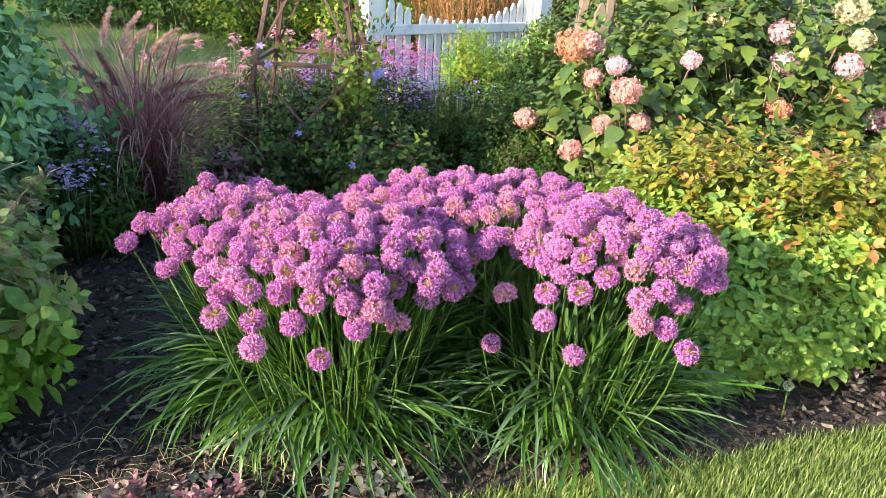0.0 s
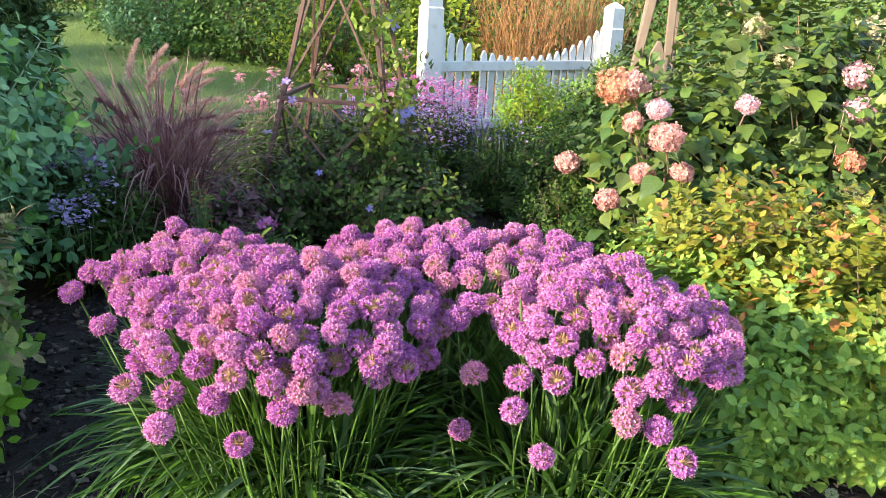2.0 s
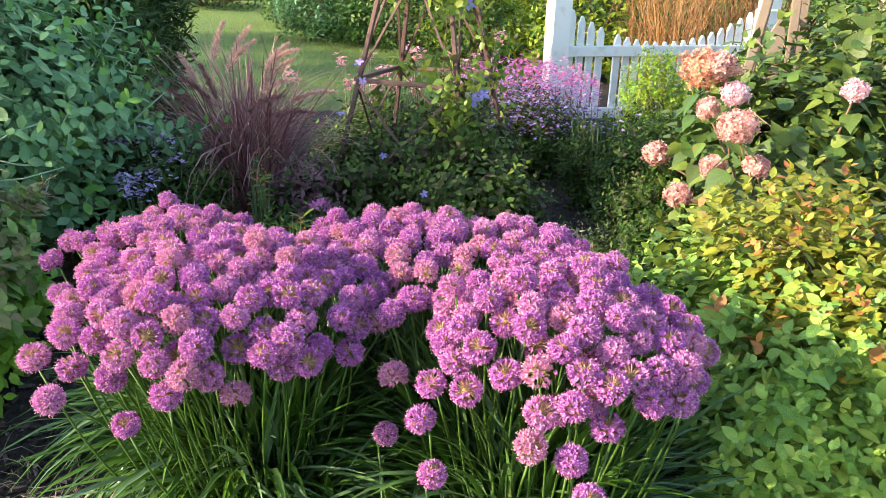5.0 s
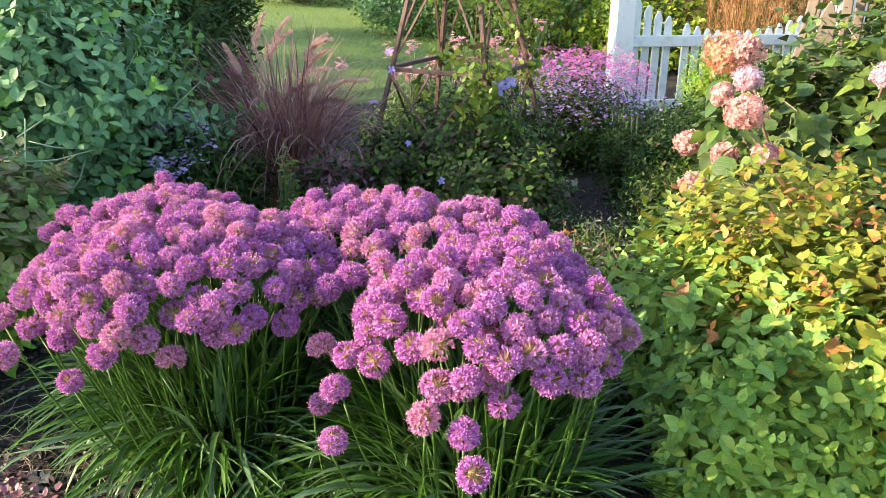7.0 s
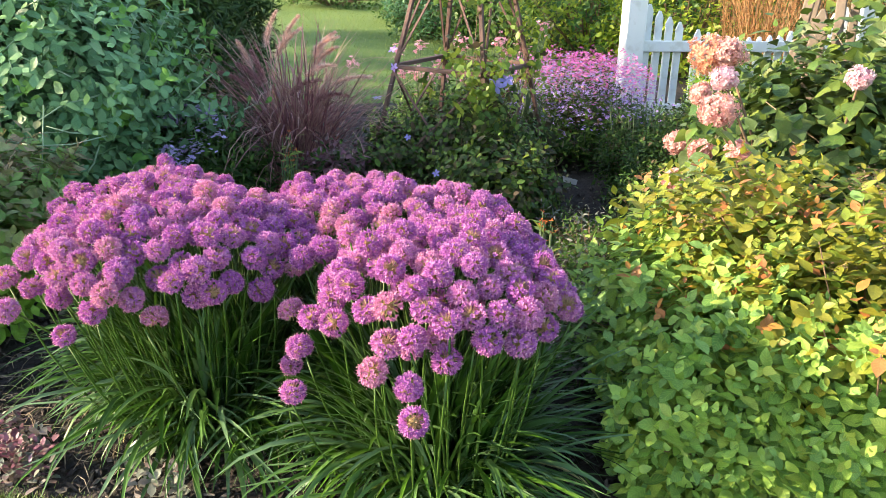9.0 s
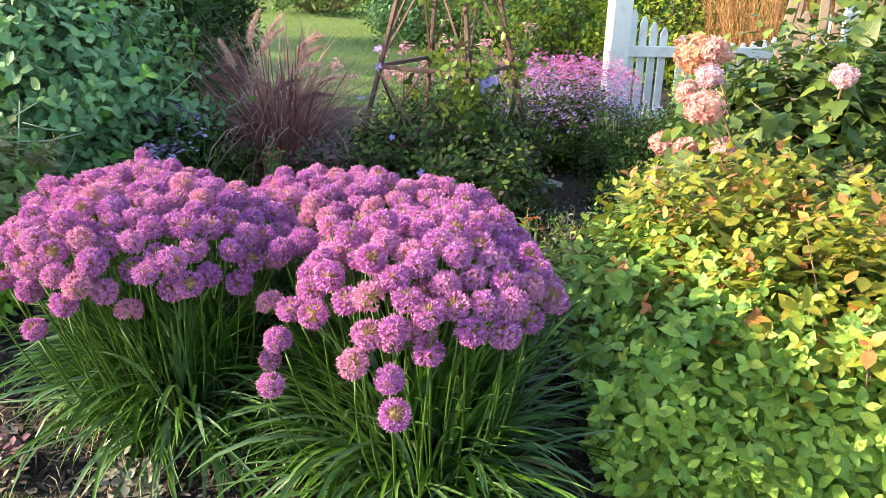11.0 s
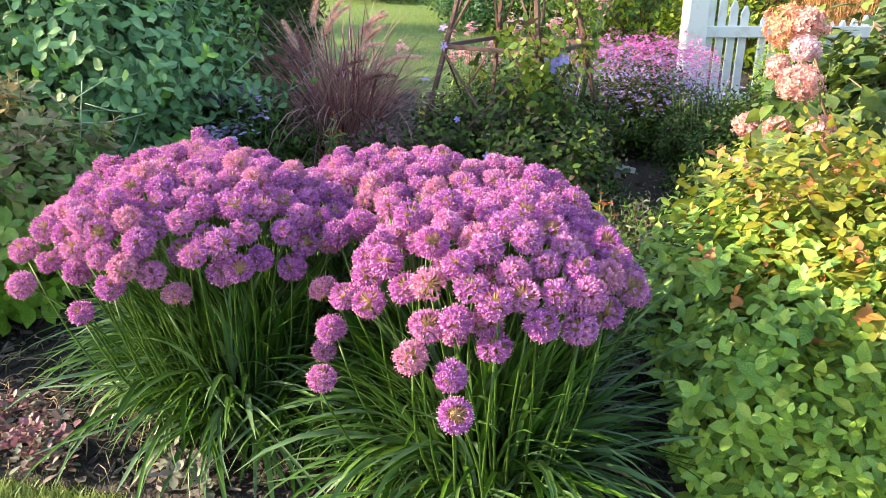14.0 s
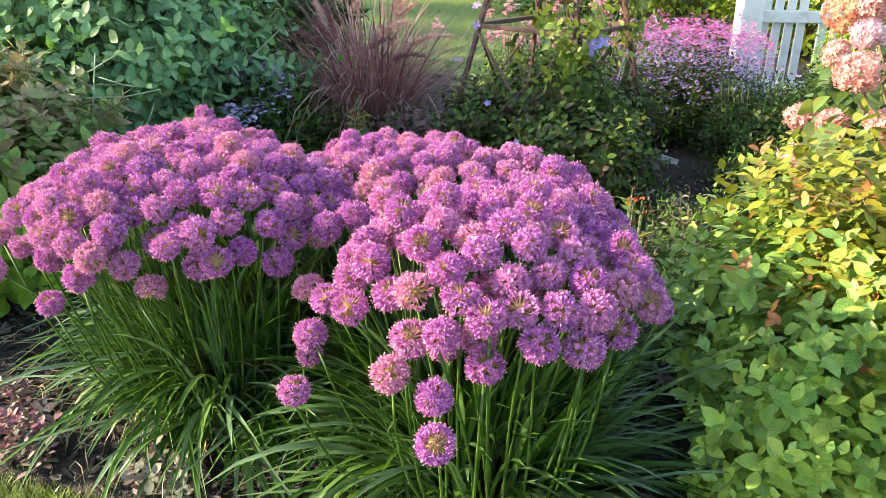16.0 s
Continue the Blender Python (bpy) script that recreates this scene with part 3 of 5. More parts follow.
def allium_head(r, florets, bare, old, mats=None):
    """A ball of small bell flowers, each of narrow petals that point outwards with pale stamens beyond them, on thin rays round a core; bare: the part of the ball that has shed its flowers."""
    k = np.arange(florets) + 0.5
    phi, th = np.arccos(1 - 1.88 * k / florets), math.pi * (1 + 5 ** 0.5) * k
    d = np.stack((np.cos(th) * np.sin(phi), np.sin(th) * np.sin(phi), np.cos(phi)), 1)
    d = unit(d + r.normal(0, 0.07, d.shape))
    gap = unit(r.normal(0, 1, 3) + np.array((0, 0, 0.8)))
    keep = (d @ gap < 1 - bare) | (r.random(florets) < 0.12)
    reach = r.uniform(0.84, 1.05, florets)
    V, F, I = [], [], []

    def put(v, f, i):
        n = sum(len(q) for q in V)
        V.append(np.asarray(v, float))
        F.extend((np.asarray(f) + n).tolist())
        I.extend([i] * len(f))

    ray = (np.array([(0.1, -0.5, 0), (0.1, 0.5, 0), (1, 0.3, 0), (1, -0.3, 0)], float), np.array([(0, 1, 2), (0, 2, 3)]), np.zeros((4, 2)))
    v, f, _ = scatter(ray, np.zeros_like(d), d, unit(r.normal(0, 1, d.shape)), reach * 0.74, 0.05)
    put(v, f, 2)
    dd, rr = d[keep], reach[keep]
    tilt = unit(dd + r.normal(0, 0.14, dd.shape))
    side = unit(np.cross(tilt, np.array((0.31, 0.62, 0.71))))
    other = np.cross(tilt, side)
    spin = r.uniform(0, 6.28, len(dd))
    petal = (np.array([(0, 0, 0), (0.6, -0.36, 0.06), (1, 0, 0.0), (0.6, 0.36, 0.06)], float), np.array([(0, 1, 2), (0, 2, 3)]), np.zeros((4, 2)))
    bead = (np.array([(0, -0.5, 0), (0.5, 0, 0.4), (1, 0.5, 0), (0.5, 0, -0.4)], float), np.array([(0, 1, 2), (0, 2, 3), (0, 3, 1)]), np.zeros((4, 2)))
    for j in range(5):
        ang = spin + j * 2 * math.pi / 5
        rad = side * np.cos(ang)[:, None] + other * np.sin(ang)[:, None]
        along = unit(tilt * 0.80 + rad * r.uniform(0.45, 0.75, (len(dd), 1)))
        base = dd * (rr * 0.68)[:, None]
        v, f, _ = scatter(petal, base, along, rad, r.uniform(0.23, 0.30, len(dd)), 0.215)
        put(v, f, 0)
        if j < 3:
            tip = base + unit(tilt + rad * 0.40) * r.uniform(0.20, 0.29, (len(dd), 1))
            v, f, _ = scatter(bead, tip, tilt, rad, r.uniform(0.05, 0.08, len(dd)), 0.055)
            put(v, f, 1)
    ico = bmesh.new()
    bmesh.ops.create_icosphere(ico, subdivisions=1, radius=0.34)
    core, cf = [tuple(q.co) for q in ico.verts], [tuple(q.index for q in p.verts) for p in ico.faces]
    ico.free()
    put(core, cf, 3)
    return mesh_of("flower_head", np.concatenate(V), [tuple(q) for q in F], mats or [M_petal_old if old else M_petal, M_anther, M_pedicel_old if old else M_pedicel, M_core], I, smooth=False)


def strap(r, length, start, end, width, late=1.25):
    """A keeled strap leaf that leaves the ground at `start` degrees and bends over to `end`."""
    n = 9
    v, f, x, z = [], [], 0.0, 0.0
    twist = r.uniform(-0.5, 0.5)
    sway = r.normal(0, 0.08)
    for i in range(n):
        s = i / (n - 1)
        w = width * (0.75 + 0.5 * s) * (1 - max(0, (s - 0.6) / 0.4) ** 2.2)
        a = twist * s
        yy = sway * s * s
        for k in (-1, 0, 1):
            v.append((x - math.sin(a) * 0, yy + k * w * math.cos(a), max(0.006, z) + (abs(k) * 0.35 * w) + k * w * math.sin(a)))
        e = radians(start + (end - start) * s ** late)
        x += math.cos(e) * length / (n - 1)
        z += math.sin(e) * length / (n - 1)
        if z < 0.004 and i > 2:
            z = 0.004
    for i in range(n - 1):
        a = 3 * i
        f += [(a, a + 1, a + 4, a + 3), (a + 1, a + 2, a + 5, a + 4)]
    return v, f


CLUMPS = (  # foot x, y; crown centre x, y; crown radii; crown height; height of its rim
    (-0.18, 1.40, -0.185, 1.335, 0.245, 0.235, 0.478, 0.392),
    (0.07, 1.60, 0.09, 1.625, 0.30, 0.175, 0.464, 0.400),
    (0.295, 1.45, 0.340, 1.405, 0.190, 0.185, 0.490, 0.398),
    (-0.36, 1.50, -0.405, 1.495, 0.165, 0.15, 0.450, 0.392),
)
# flower heads that can be told apart, by clump
LEFT_HEADS = ((-0.602, 1.386, 0.393), (-0.579, 1.415, 0.422), (-0.545, 1.410, 0.430), (-0.495, 1.299, 0.381), (-0.400, 1.227, 0.402), (-0.303, 1.125, 0.424),
              (-0.284, 1.065, 0.356), (-0.298, 1.123, 0.374), (-0.234, 1.126, 0.370), (-0.185, 1.093, 0.326), (-0.127, 1.110, 0.377), (-0.092, 1.156, 0.387),
              (-0.066, 1.175, 0.355), (-0.143, 1.160, 0.407), (-0.198, 1.108, 0.421), (-0.356, 1.113, 0.382), (-0.248, 1.177, 0.431), (-0.292, 1.196, 0.445),
              (-0.192, 1.174, 0.477), (-0.179, 1.250, 0.479), (-0.122, 1.194, 0.447), (-0.077, 1.202, 0.411), (-0.020, 1.222, 0.386), (-0.075, 1.285, 0.463),
              (0.014, 1.267, 0.401), (0.044, 1.303, 0.382), (-0.317, 1.446, 0.459), (-0.133, 1.493, 0.460), (-0.506, 1.600, 0.456), (0.040, 1.335, 0.410))
RIGHT_HEADS = ((0.270, 1.321, 0.466), (0.292, 1.255, 0.427), (0.246, 1.236, 0.402), (0.216, 1.301, 0.457), (0.348, 1.333, 0.483), (0.417, 1.337, 0.430),
               (0.392, 1.391, 0.476), (0.401, 1.273, 0.403), (0.359, 1.270, 0.381), (0.379, 1.319, 0.436), (0.487, 1.365, 0.412), (0.444, 1.433, 0.459),
               (0.473, 1.493, 0.435), (0.512, 1.489, 0.389), (0.452, 1.463, 0.420), (0.518, 1.368, 0.410), (0.274, 1.378, 0.507), (0.306, 1.438, 0.480),
               (0.380, 1.477, 0.480), (0.317, 1.313, 0.445), (0.121, 1.287, 0.370), (0.190, 1.253, 0.390), (0.193, 1.300, 0.429), (0.228, 1.379, 0.470))
LOW_HEADS = ((0.188, 1.225, 0.351), (0.104, 1.298, 0.262), (0.232, 1.156, 0.323), (0.345, 1.192, 0.371), (0.394, 1.206, 0.356), (0.427, 1.250, 0.385), (0.425, 1.169, 0.332))
BACK_HEADS = ((0.024, 1.570, 0.462), (0.072, 1.530, 0.444), (0.010, 1.780, 0.437), (-0.060, 1.782, 0.441), (0.256, 1.673, 0.469), (0.242, 1.705, 0.466), (0.122, 1.717, 0.448),
              (0.378, 1.567, 0.482), (0.104, 1.392, 0.442), (0.083, 1.362, 0.427))


def make_alliums():
    r = np.random.default_rng(11)
    heads = [allium_head(r, n, b, o) for n, b, o in ((135, 0.0, 0), (120, 0.05, 0), (125, 0.12, 0), (110, 0.30, 1), (90, 0.55, 1), (130, 0.0, 0), (105, 0.2, 0), (115, 0.35, 0))]
    stalks = []
    for k in range(5):
        bx, by = r.normal(0, 0.022, 2)
        pts = [(bx * math.sin(s * 3.14), by * math.sin(s * 3.14), s) for s in np.linspace(0, 1, 7)]
        v, f = tube(pts, [0.0022, 0.0021, 0.0020, 0.0019, 0.0018, 0.0017, 0.0017], 6)
        stalks.append((v, f))
    stalk_mesh = [mesh_of("stalk", v, f, [M_stalk]) for v, f in stalks]
    roots = []
    for fx, fy, cx, cy, rx, ry, h, rim in CLUMPS:
        roots.append(root("allium_clump", (fx, fy, 0), "flowering ornamental onion clump with mauve-pink globes over strap leaves", "flowering plant", "allium clumps in the bed"))
    spots = [(c, np.array(q), True) for c, some in ((0, LEFT_HEADS), (2, RIGHT_HEADS), (2, LOW_HEADS), (1, BACK_HEADS)) for q in some]
    for tries in range(24000):
        if tries < 5000:  # the rim first, then the crown
            c, q, t = int(r.integers(4)), r.uniform(0.86, 1.0), r.uniform(0, 2 * math.pi)
            x, y = CLUMPS[c][2] + CLUMPS[c][4] * q * math.cos(t), CLUMPS[c][3] + CLUMPS[c][5] * q * math.sin(t)
        else:
            x, y = r.uniform(-0.64, 0.6), r.uniform(1.02, 1.85)
        q = [math.hypot((x - c[2]) / c[4], (y - c[3]) / c[5]) for c in CLUMPS]
        c = int(np.argmin(q))
        if q[c] > 1:
            continue
        h, rim = CLUMPS[c][6:]
        z = rim + (h - rim) * math.sqrt(max(0, 1 - 0.97 * q[c] ** 1.9)) + r.normal(0, 0.008)
        p = np.array((x, y, z))
        if any(np.linalg.norm(p - s[1]) < 0.0385 for s in spots):
            continue
        if any(s[2] and s[1][2] < 0.375 and math.hypot(x - s[1][0], y - s[1][1]) < 0.045 and y < s[1][1] for s in spots):
            continue
        spots.append((c, p, False))
    for c, p, single in spots:
        fx, fy = CLUMPS[c][:2]
        foot = np.array((fx, fy, 0)) + (p - np.array((fx, fy, 0))) * np.array((0.42, 0.42, 0)) + np.array((r.normal(0, 0.015), r.normal(0, 0.015), 0.0))
        if p[2] < 0.27:
            foot[:2] = p[:2] + (foot[:2] - p[:2]) * 0.4
        d = Vector(p - foot)
        q = d.to_track_quat("Z", "Y")
        size = r.uniform(0.0225, 0.0262) if not single else r.uniform(0.0238, 0.0256)
        if single and p[2] < 0.33:
            size = 0.0215
        kind = int(r.choice(8, p=(0.16, 0.15, 0.14, 0.13, 0.04, 0.10, 0.12, 0.16)))
        nod = Euler((r.normal(0, 0.25), r.normal(0, 0.25), r.uniform(0, 6.28))).to_quaternion()
        hd = part("flower_head", heads[kind], roots[c], "faded tan-centred globe" if kind == 4 else "", Matrix.LocRotScale(p, q @ nod, Vector((size, size, size * r.uniform(0.88, 1.0)))))
        part("stalk", stalk_mesh[int(r.integers(5))], hd, m=Matrix.LocRotScale(foot, q @ Euler((0, 0, r.uniform(0, 6.28))).to_quaternion(), Vector((1, 1, d.length - size * 0.3))))
    kinds = []
    for k in range(16):
        out = k / 15
        kinds.append(strap(r, r.uniform(0.35, 0.43) - 0.12 * out, 89 - 36 * out + r.normal(0, 5), 62 - 142 * out + r.normal(0, 16), r.uniform(0.0030, 0.0048)))
    meshes = [mesh_of("leaf", v, f, [M_blade]) for v, f in kinds]
    dry = mesh_of("dry_leaf", *kinds[13], [M_blade_dry])
    for c, (fx, fy, cx, cy, rx, ry, h, rim) in enumerate(CLUMPS):
        reach = (0.11, 0.11, 0.095, 0.06)[c]

        def one(k):
            a = r.uniform(0, 6.28)
            rad = reach * math.sqrt(r.random()) * (1.05 - 0.2 * k / 15)
            turn = a + r.normal(0, 0.85)
            s = r.uniform(0.8, 1.15)
            return Matrix.LocRotScale((fx + rad * math.cos(a) * 1.25, fy + rad * math.sin(a), 0.0), Euler((0, 0, turn)), Vector((s, s * r.uniform(0.8, 1.3), s)))
        for i in range(260):
            k = int(r.integers(3, 16))
            part("leaf", meshes[k], roots[c], m=one(k))
        for i in range(3):
            part("leaf", dry, roots[c], "withered tan leaf", m=one(13))
        V, F, n = [], [], 0
        for i in range(880):
            k = int(16 * r.random() ** 1.5)
            m = np.array(one(k))
            v = np.array(kinds[k][0]) @ m[:3, :3].T + m[:3, 3]
            V.append(v)
            F += [tuple(j + n for j in q) for q in kinds[k][1]]
            n += len(v)
        part("inner_foliage", mesh_of("inner_foliage", np.concatenate(V), F, [M_blade]), roots[c], kind="stuff")


make_alliums()

# ---- shrubs beside the alliums ----


def make_gold_spirea():
    thing = root("spirea_shrub", (0.98, 1.86, 0), "gold-leaved spirea with orange tips, rounded low shrub", "shrub", "spirea shrubs")
    r = np.random.default_rng(31)
    P, O = [], []
    for c, rad, h, n, s in (((0.98, 1.92), (0.48, 0.34), 0.55, 1300, 1.0), ((0.66, 2.00), (0.30, 0.31), 0.56, 600, 2.0), ((1.28, 1.94), (0.34, 0.34), 0.49, 480, 3.0), ((0.80, 1.76), (0.27, 0.18), 0.43, 380, 4.0), ((0.675, 1.68), (0.155, 0.17), 0.38, 250, 5.0), ((0.84, 1.71), (0.20, 0.13), 0.37, 270, 9.0)):
        p, o = lumpy(n, c, rad, h, 0.14, 3.0, 0.30, -0.85, s)
        P.append(p)
        O.append(o)
    P, O = np.concatenate(P), np.concatenate(O)
    pos, al, nor, size, tip, which = sprigs(P, O, 9, 0.085, 0.041, 0.5, 0.6, r, 0.42)
    high = (P[:, 2] + 0.12 * O[:, 2] + r.normal(0, 0.05, len(P)))[which]
    gold = (high > 0.465) & ((r.random(len(P)) < 0.92)[which])
    warm = (r.random(len(P)) < 0.17)[which] & (tip > 0.6) & (high > 0.40)
    kinds = np.where(warm, 2, np.where(gold, 1, 0))
    prefer = np.abs(pos[:, 0] - 0.85) + np.abs(pos[:, 1] - 1.55) - 0.2 * pos[:, 2]
    foliage(thing, "foliage", OVAL_MID, pos, al, nor, size, kinds, [M_spirea, M_gold, M_orange], 300, prefer, fine=OVAL_FINE)
    twigs(thing, (0.98, 1.86), P[r.permutation(len(P))], most=160, r0=0.003)
    top = P[(O[:, 2] > 0.75)][:26]
    c = np.repeat(top, 40, 0) + r.normal(0, 0.014, (26 * 40 if len(top) == 26 else len(top) * 40, 3)) * np.array((1, 1, 0.4)) + np.array((0, 0, 0.012))
    v, f, _ = blossoms(PETAL, c, 3, 0.004, r)
    part("spent_bloom", mesh_of("spent_bloom", v, f, [M_dead]), thing, "dry brown spent flower heads", kind="stuff")


def make_left_spirea():
    thing = root("spirea_shrub", (-1.12, 1.27, 0), "dull green spirea with browning leaves in shade", "shrub", "spirea shrubs")
    r = np.random.default_rng(32)
    P, O = [], []
    for c, rad, h, n, s in (((-1.20, 1.32), (0.46, 0.40), 0.56, 1050, 6.0), ((-1.08, 1.36), (0.25, 0.27), 0.50, 520, 7.0), ((-0.97, 1.21), (0.15, 0.13), 0.34, 220, 8.0)):
        p, o = lumpy(n, c, rad, h, 0.14, 3.0, 0.3, -0.7, s)
        P.append(p)
        O.append(o)
    P, O = np.concatenate(P), np.concatenate(O)
    pos, al, nor, size, tip, which = sprigs(P, O, 8, 0.085, 0.054, 0.45, 0.6, r)
    young = (pos[:, 2] < 0.22) & (pos[:, 0] > -1.08)
    foliage(thing, "foliage", OVAL, pos, al, nor, size, np.where(young, 1, np.where((pos[:, 2] + r.normal(0, 0.05, len(pos)) > 0.40), 2, 0)), [M_spirea_left, M_lime, M_spirea_tired], 260, np.abs(pos[:, 0] + 0.80) + np.abs(pos[:, 1] - 1.1), fine=OVAL_FINE)
    twigs(thing, (-1.12, 1.27), P[r.permutation(len(P))], most=140, r0=0.003)
    crown = P[(O[:, 2] > 0.35) & (P[:, 2] > 0.36)]
    dead = []
    for q in crown[r.permutation(len(crown))][:260]:
        way = unit(r.normal(0, 1, 3) + np.array((0.2, 0, 0.5))) * r.uniform(0.04, 0.10)
        dead.append(tube([q, q + way * 0.5 + np.array((0, 0, 0.012)), q + way], [0.0014, 0.0012, 0.0007], 4))
    part("dead_twig_mass", mesh_of("dead_twig_mass", *joined(dead), [M_twig_pale]), thing, "bare tan twigs above the leaves", kind="stuff")
    top = P[(O[:, 2] > 0.45)][::3][:150]
    c = np.repeat(top, 34, 0) + r.normal(0, 0.017, (len(top) * 34, 3)) * np.array((1, 1, 0.4)) + np.array((0, 0, 0.015))
    v, f, _ = blossoms(PETAL, c, 3, 0.005, r)
    part("spent_bloom", mesh_of("spent_bloom", v, f, [M_dead]), thing, "dry brown spent flower heads", kind="stuff")


def make_baptisia():
    thing = root("baptisia_bush", (-1.62, 2.05, 0), "large blue-green baptisia bush with rounded leaves", "shrub")
    r = np.random.default_rng(33)
    P, O = [], []
    for c, rad, h, n, s in (((-1.65, 2.05), (0.60, 0.52), 1.02, 1150, 11.0), ((-1.42, 1.98), (0.32, 0.36), 0.74, 430, 12.0), ((-1.95, 1.75), (0.45, 0.4), 0.8, 380, 13.0)):
        p, o = lumpy(n, c, rad, h, 0.22, 3.0, 0.4, -0.55, s)
        P.append(p)
        O.append(o)
    P, O = np.concatenate(P), np.concatenate(O)
    pos, al, nor, size, tip, which = sprigs(P, O, 9, 0.16, 0.056, 0.3, 0.62, r, 0.6)
    young = (r.random(len(P)) < 0.22)[which] & (tip > 0.6)
    foliage(thing, "foliage", SPOON, pos, al, nor, size, np.where(young, 1, 0), [M_baptisia, M_bap_young], 300, np.abs(pos[:, 0] + 1.2) + np.abs(pos[:, 1] - 1.8) - 0.3 * pos[:, 2], fine=SPOON_FINE)
    twigs(thing, (-1.62, 2.05), P[r.permutation(len(P))], "stem_mass", M_stem_pale, 0.0045, 220)
    skin = np.nonzero((O[:, 1] < 0.25) & (O[:, 0] > -0.6) & (P[:, 2] > 0.25))[0]
    for i in r.permutation(skin)[:64]:
        way = unit(np.cross(O[i], r.normal(0, 1, 3)) * np.array((1, 1, 0.45)))
        n, q, out = r.uniform(0.08, 0.16), P[i], O[i]
        path = [q - way * n - out * 0.05, q - way * n * 0.4 + out * 0.012, q + way * n * 0.3 + out * 0.03 + UP * 0.01, q + way * n + out * 0.02 + UP * r.uniform(-0.01, 0.05)]
        part("stem", mesh_of("stem", *tube(path, [0.0030, 0.0026, 0.0022, 0.0014], 5), [M_stem_pale]), thing, "pale green arching stem")


def make_hydrangea():
    thing = root("hydrangea_bush", (1.25, 3.15, 0), "tall hydrangea with broad green leaves and pink to cream flower heads", "shrub")
    r = np.random.default_rng(34)
    P, O = [], []
    for c, rad, h, n, s in (((1.35, 3.25), (0.85, 0.60), 1.0, 800, 21.0), ((0.72, 2.95), (0.36, 0.42), 0.70, 420, 22.0), ((2.0, 3.0), (0.6, 0.55), 0.95, 300, 23.0), ((1.2, 2.62), (0.55, 0.28), 0.5, 380, 24.0), ((1.04, 3.30), (0.32, 0.34), 1.02, 300, 25.0), ((0.54, 3.18), (0.19, 0.20), 0.66, 200, 26.0)):
        p, o = lumpy(n, c, rad, h, 0.22, 3.0, 0.5, -0.6, s)
        P.append(p)
        O.append(o)
    P, O = np.concatenate(P), np.concatenate(O)
    pos, al, nor, size, tip, which = sprigs(P, O, 6, 0.13, 0.085, 0.35, 0.75, r, 0.5)
    foliage(thing, "foliage", HEART, pos, al, nor, size * r.uniform(0.35, 1.05, len(size)), np.zeros(len(pos), int), [M_hydr], 300, np.abs(pos[:, 0] - 0.75) + np.abs(pos[:, 1] - 2.5) - 0.5 * pos[:, 2] - 4 * size, fine=HEART_FINE)
    twigs(thing, (1.25, 3.15), P[r.permutation(len(P))], "stem_mass", M_twig_pale, 0.0042, 240)
    heads = ((0.42, 2.74, 0.65, 0.066, 1), (0.465, 2.72, 0.662, 0.045, 0), (0.53, 2.35, 0.57, 0.046, 0), (0.30, 2.97, 0.346, 0.042, 0), (0.41, 2.51, 0.345, 0.036, 0), (0.516, 2.45, 0.63, 0.030, 3), (0.80, 2.65, 0.634, 0.029, 3),
             (0.454, 2.5, 0.582, 0.028, 0), (0.488, 2.42, 0.452, 0.030, 0), (0.585, 2.36, 0.478, 0.028, 0), (1.35, 2.70, 0.635, 0.047, 3), (1.365, 2.70, 0.724, 0.036, 2), (1.36, 2.79, 0.81, 0.055, 2), (1.05, 3.2, 0.735, 0.05, 2),
             (1.213, 2.9, 0.61, 0.05, 3), (1.221, 3.0, 0.71, 0.048, 3), (1.398, 2.8, 0.53, 0.045, 1), (1.141, 2.7, 0.48, 0.04, 1))
    more = ((1.197, 3.2, 0.72, 0.04, 2), (1.55, 2.8, 0.44, 0.05, 3), (1.72, 2.95, 0.7, 0.06, 2), (1.9, 2.9, 0.78, 0.06, 2), (0.95, 3.3, 0.83, 0.05, 2), (1.35, 3.3, 0.85, 0.06, 2), (1.8, 2.7, 0.6, 0.05, 2))
    names = ("dusty pink flower head", "salmon fading flower head", "cream-green flower head", "pale white-pink flower head")
    for x, y, z, rad, k in heads + more:
        n = int(200 + 3200 * rad)
        d = unit(r.normal(0, 1, (n, 3)))
        lump = np.array([noise.noise(Vector(q * 1.7) + Vector((x * 9, y * 9, 0))) for q in d])[:, None]
        c = np.array((x, y, z)) + d * rad * np.array((1, 1, 0.82)) * (r.uniform(0.72, 1.04, (n, 1)) + 0.40 * lump)
        v, f, _ = blossoms(PETAL, c, 4, 0.0092, r, d, 0.85)
        hd = part("flower_head", mesh_of("flower_head", v, f, [(M_fl_pink, M_fl_salmon, M_fl_cream, M_fl_white)[k]], smooth=False), thing, names[k])
        cx, cy = (0.72, 2.95) if x < 0.95 else (1.35, 3.25)
        b = np.array((x * 0.35 + cx * 0.65, y * 0.35 + cy * 0.65, 0.0))
        v, f = tube([b, (np.array((x, y, z)) + b) / 2 + np.array((0, 0, 0.1)), (x, y, z - rad * 0.3)], [0.005, 0.004, 0.003], 6)
        part("flower_stem", mesh_of("flower_stem", v, f, [M_twig]), thing)
        for j in range(5):
            t = r.uniform(0, 6.28)
            q = np.array((math.cos(t), math.sin(t), -r.uniform(0.1, 0.7)))
            pos = np.array([(x, y, z)]) + np.array((0, 0, -rad * 0.9 - 0.03 * j)) + q * rad * 0.2
            lv, lf, luv = scatter(HEART_FINE, pos, q[None], (UP + r.normal(0, 0.25, 3))[None], r.uniform(0.05, 0.085))
            part("leaf", mesh_of("leaf", lv, lf, [M_hydr], None, luv), thing)


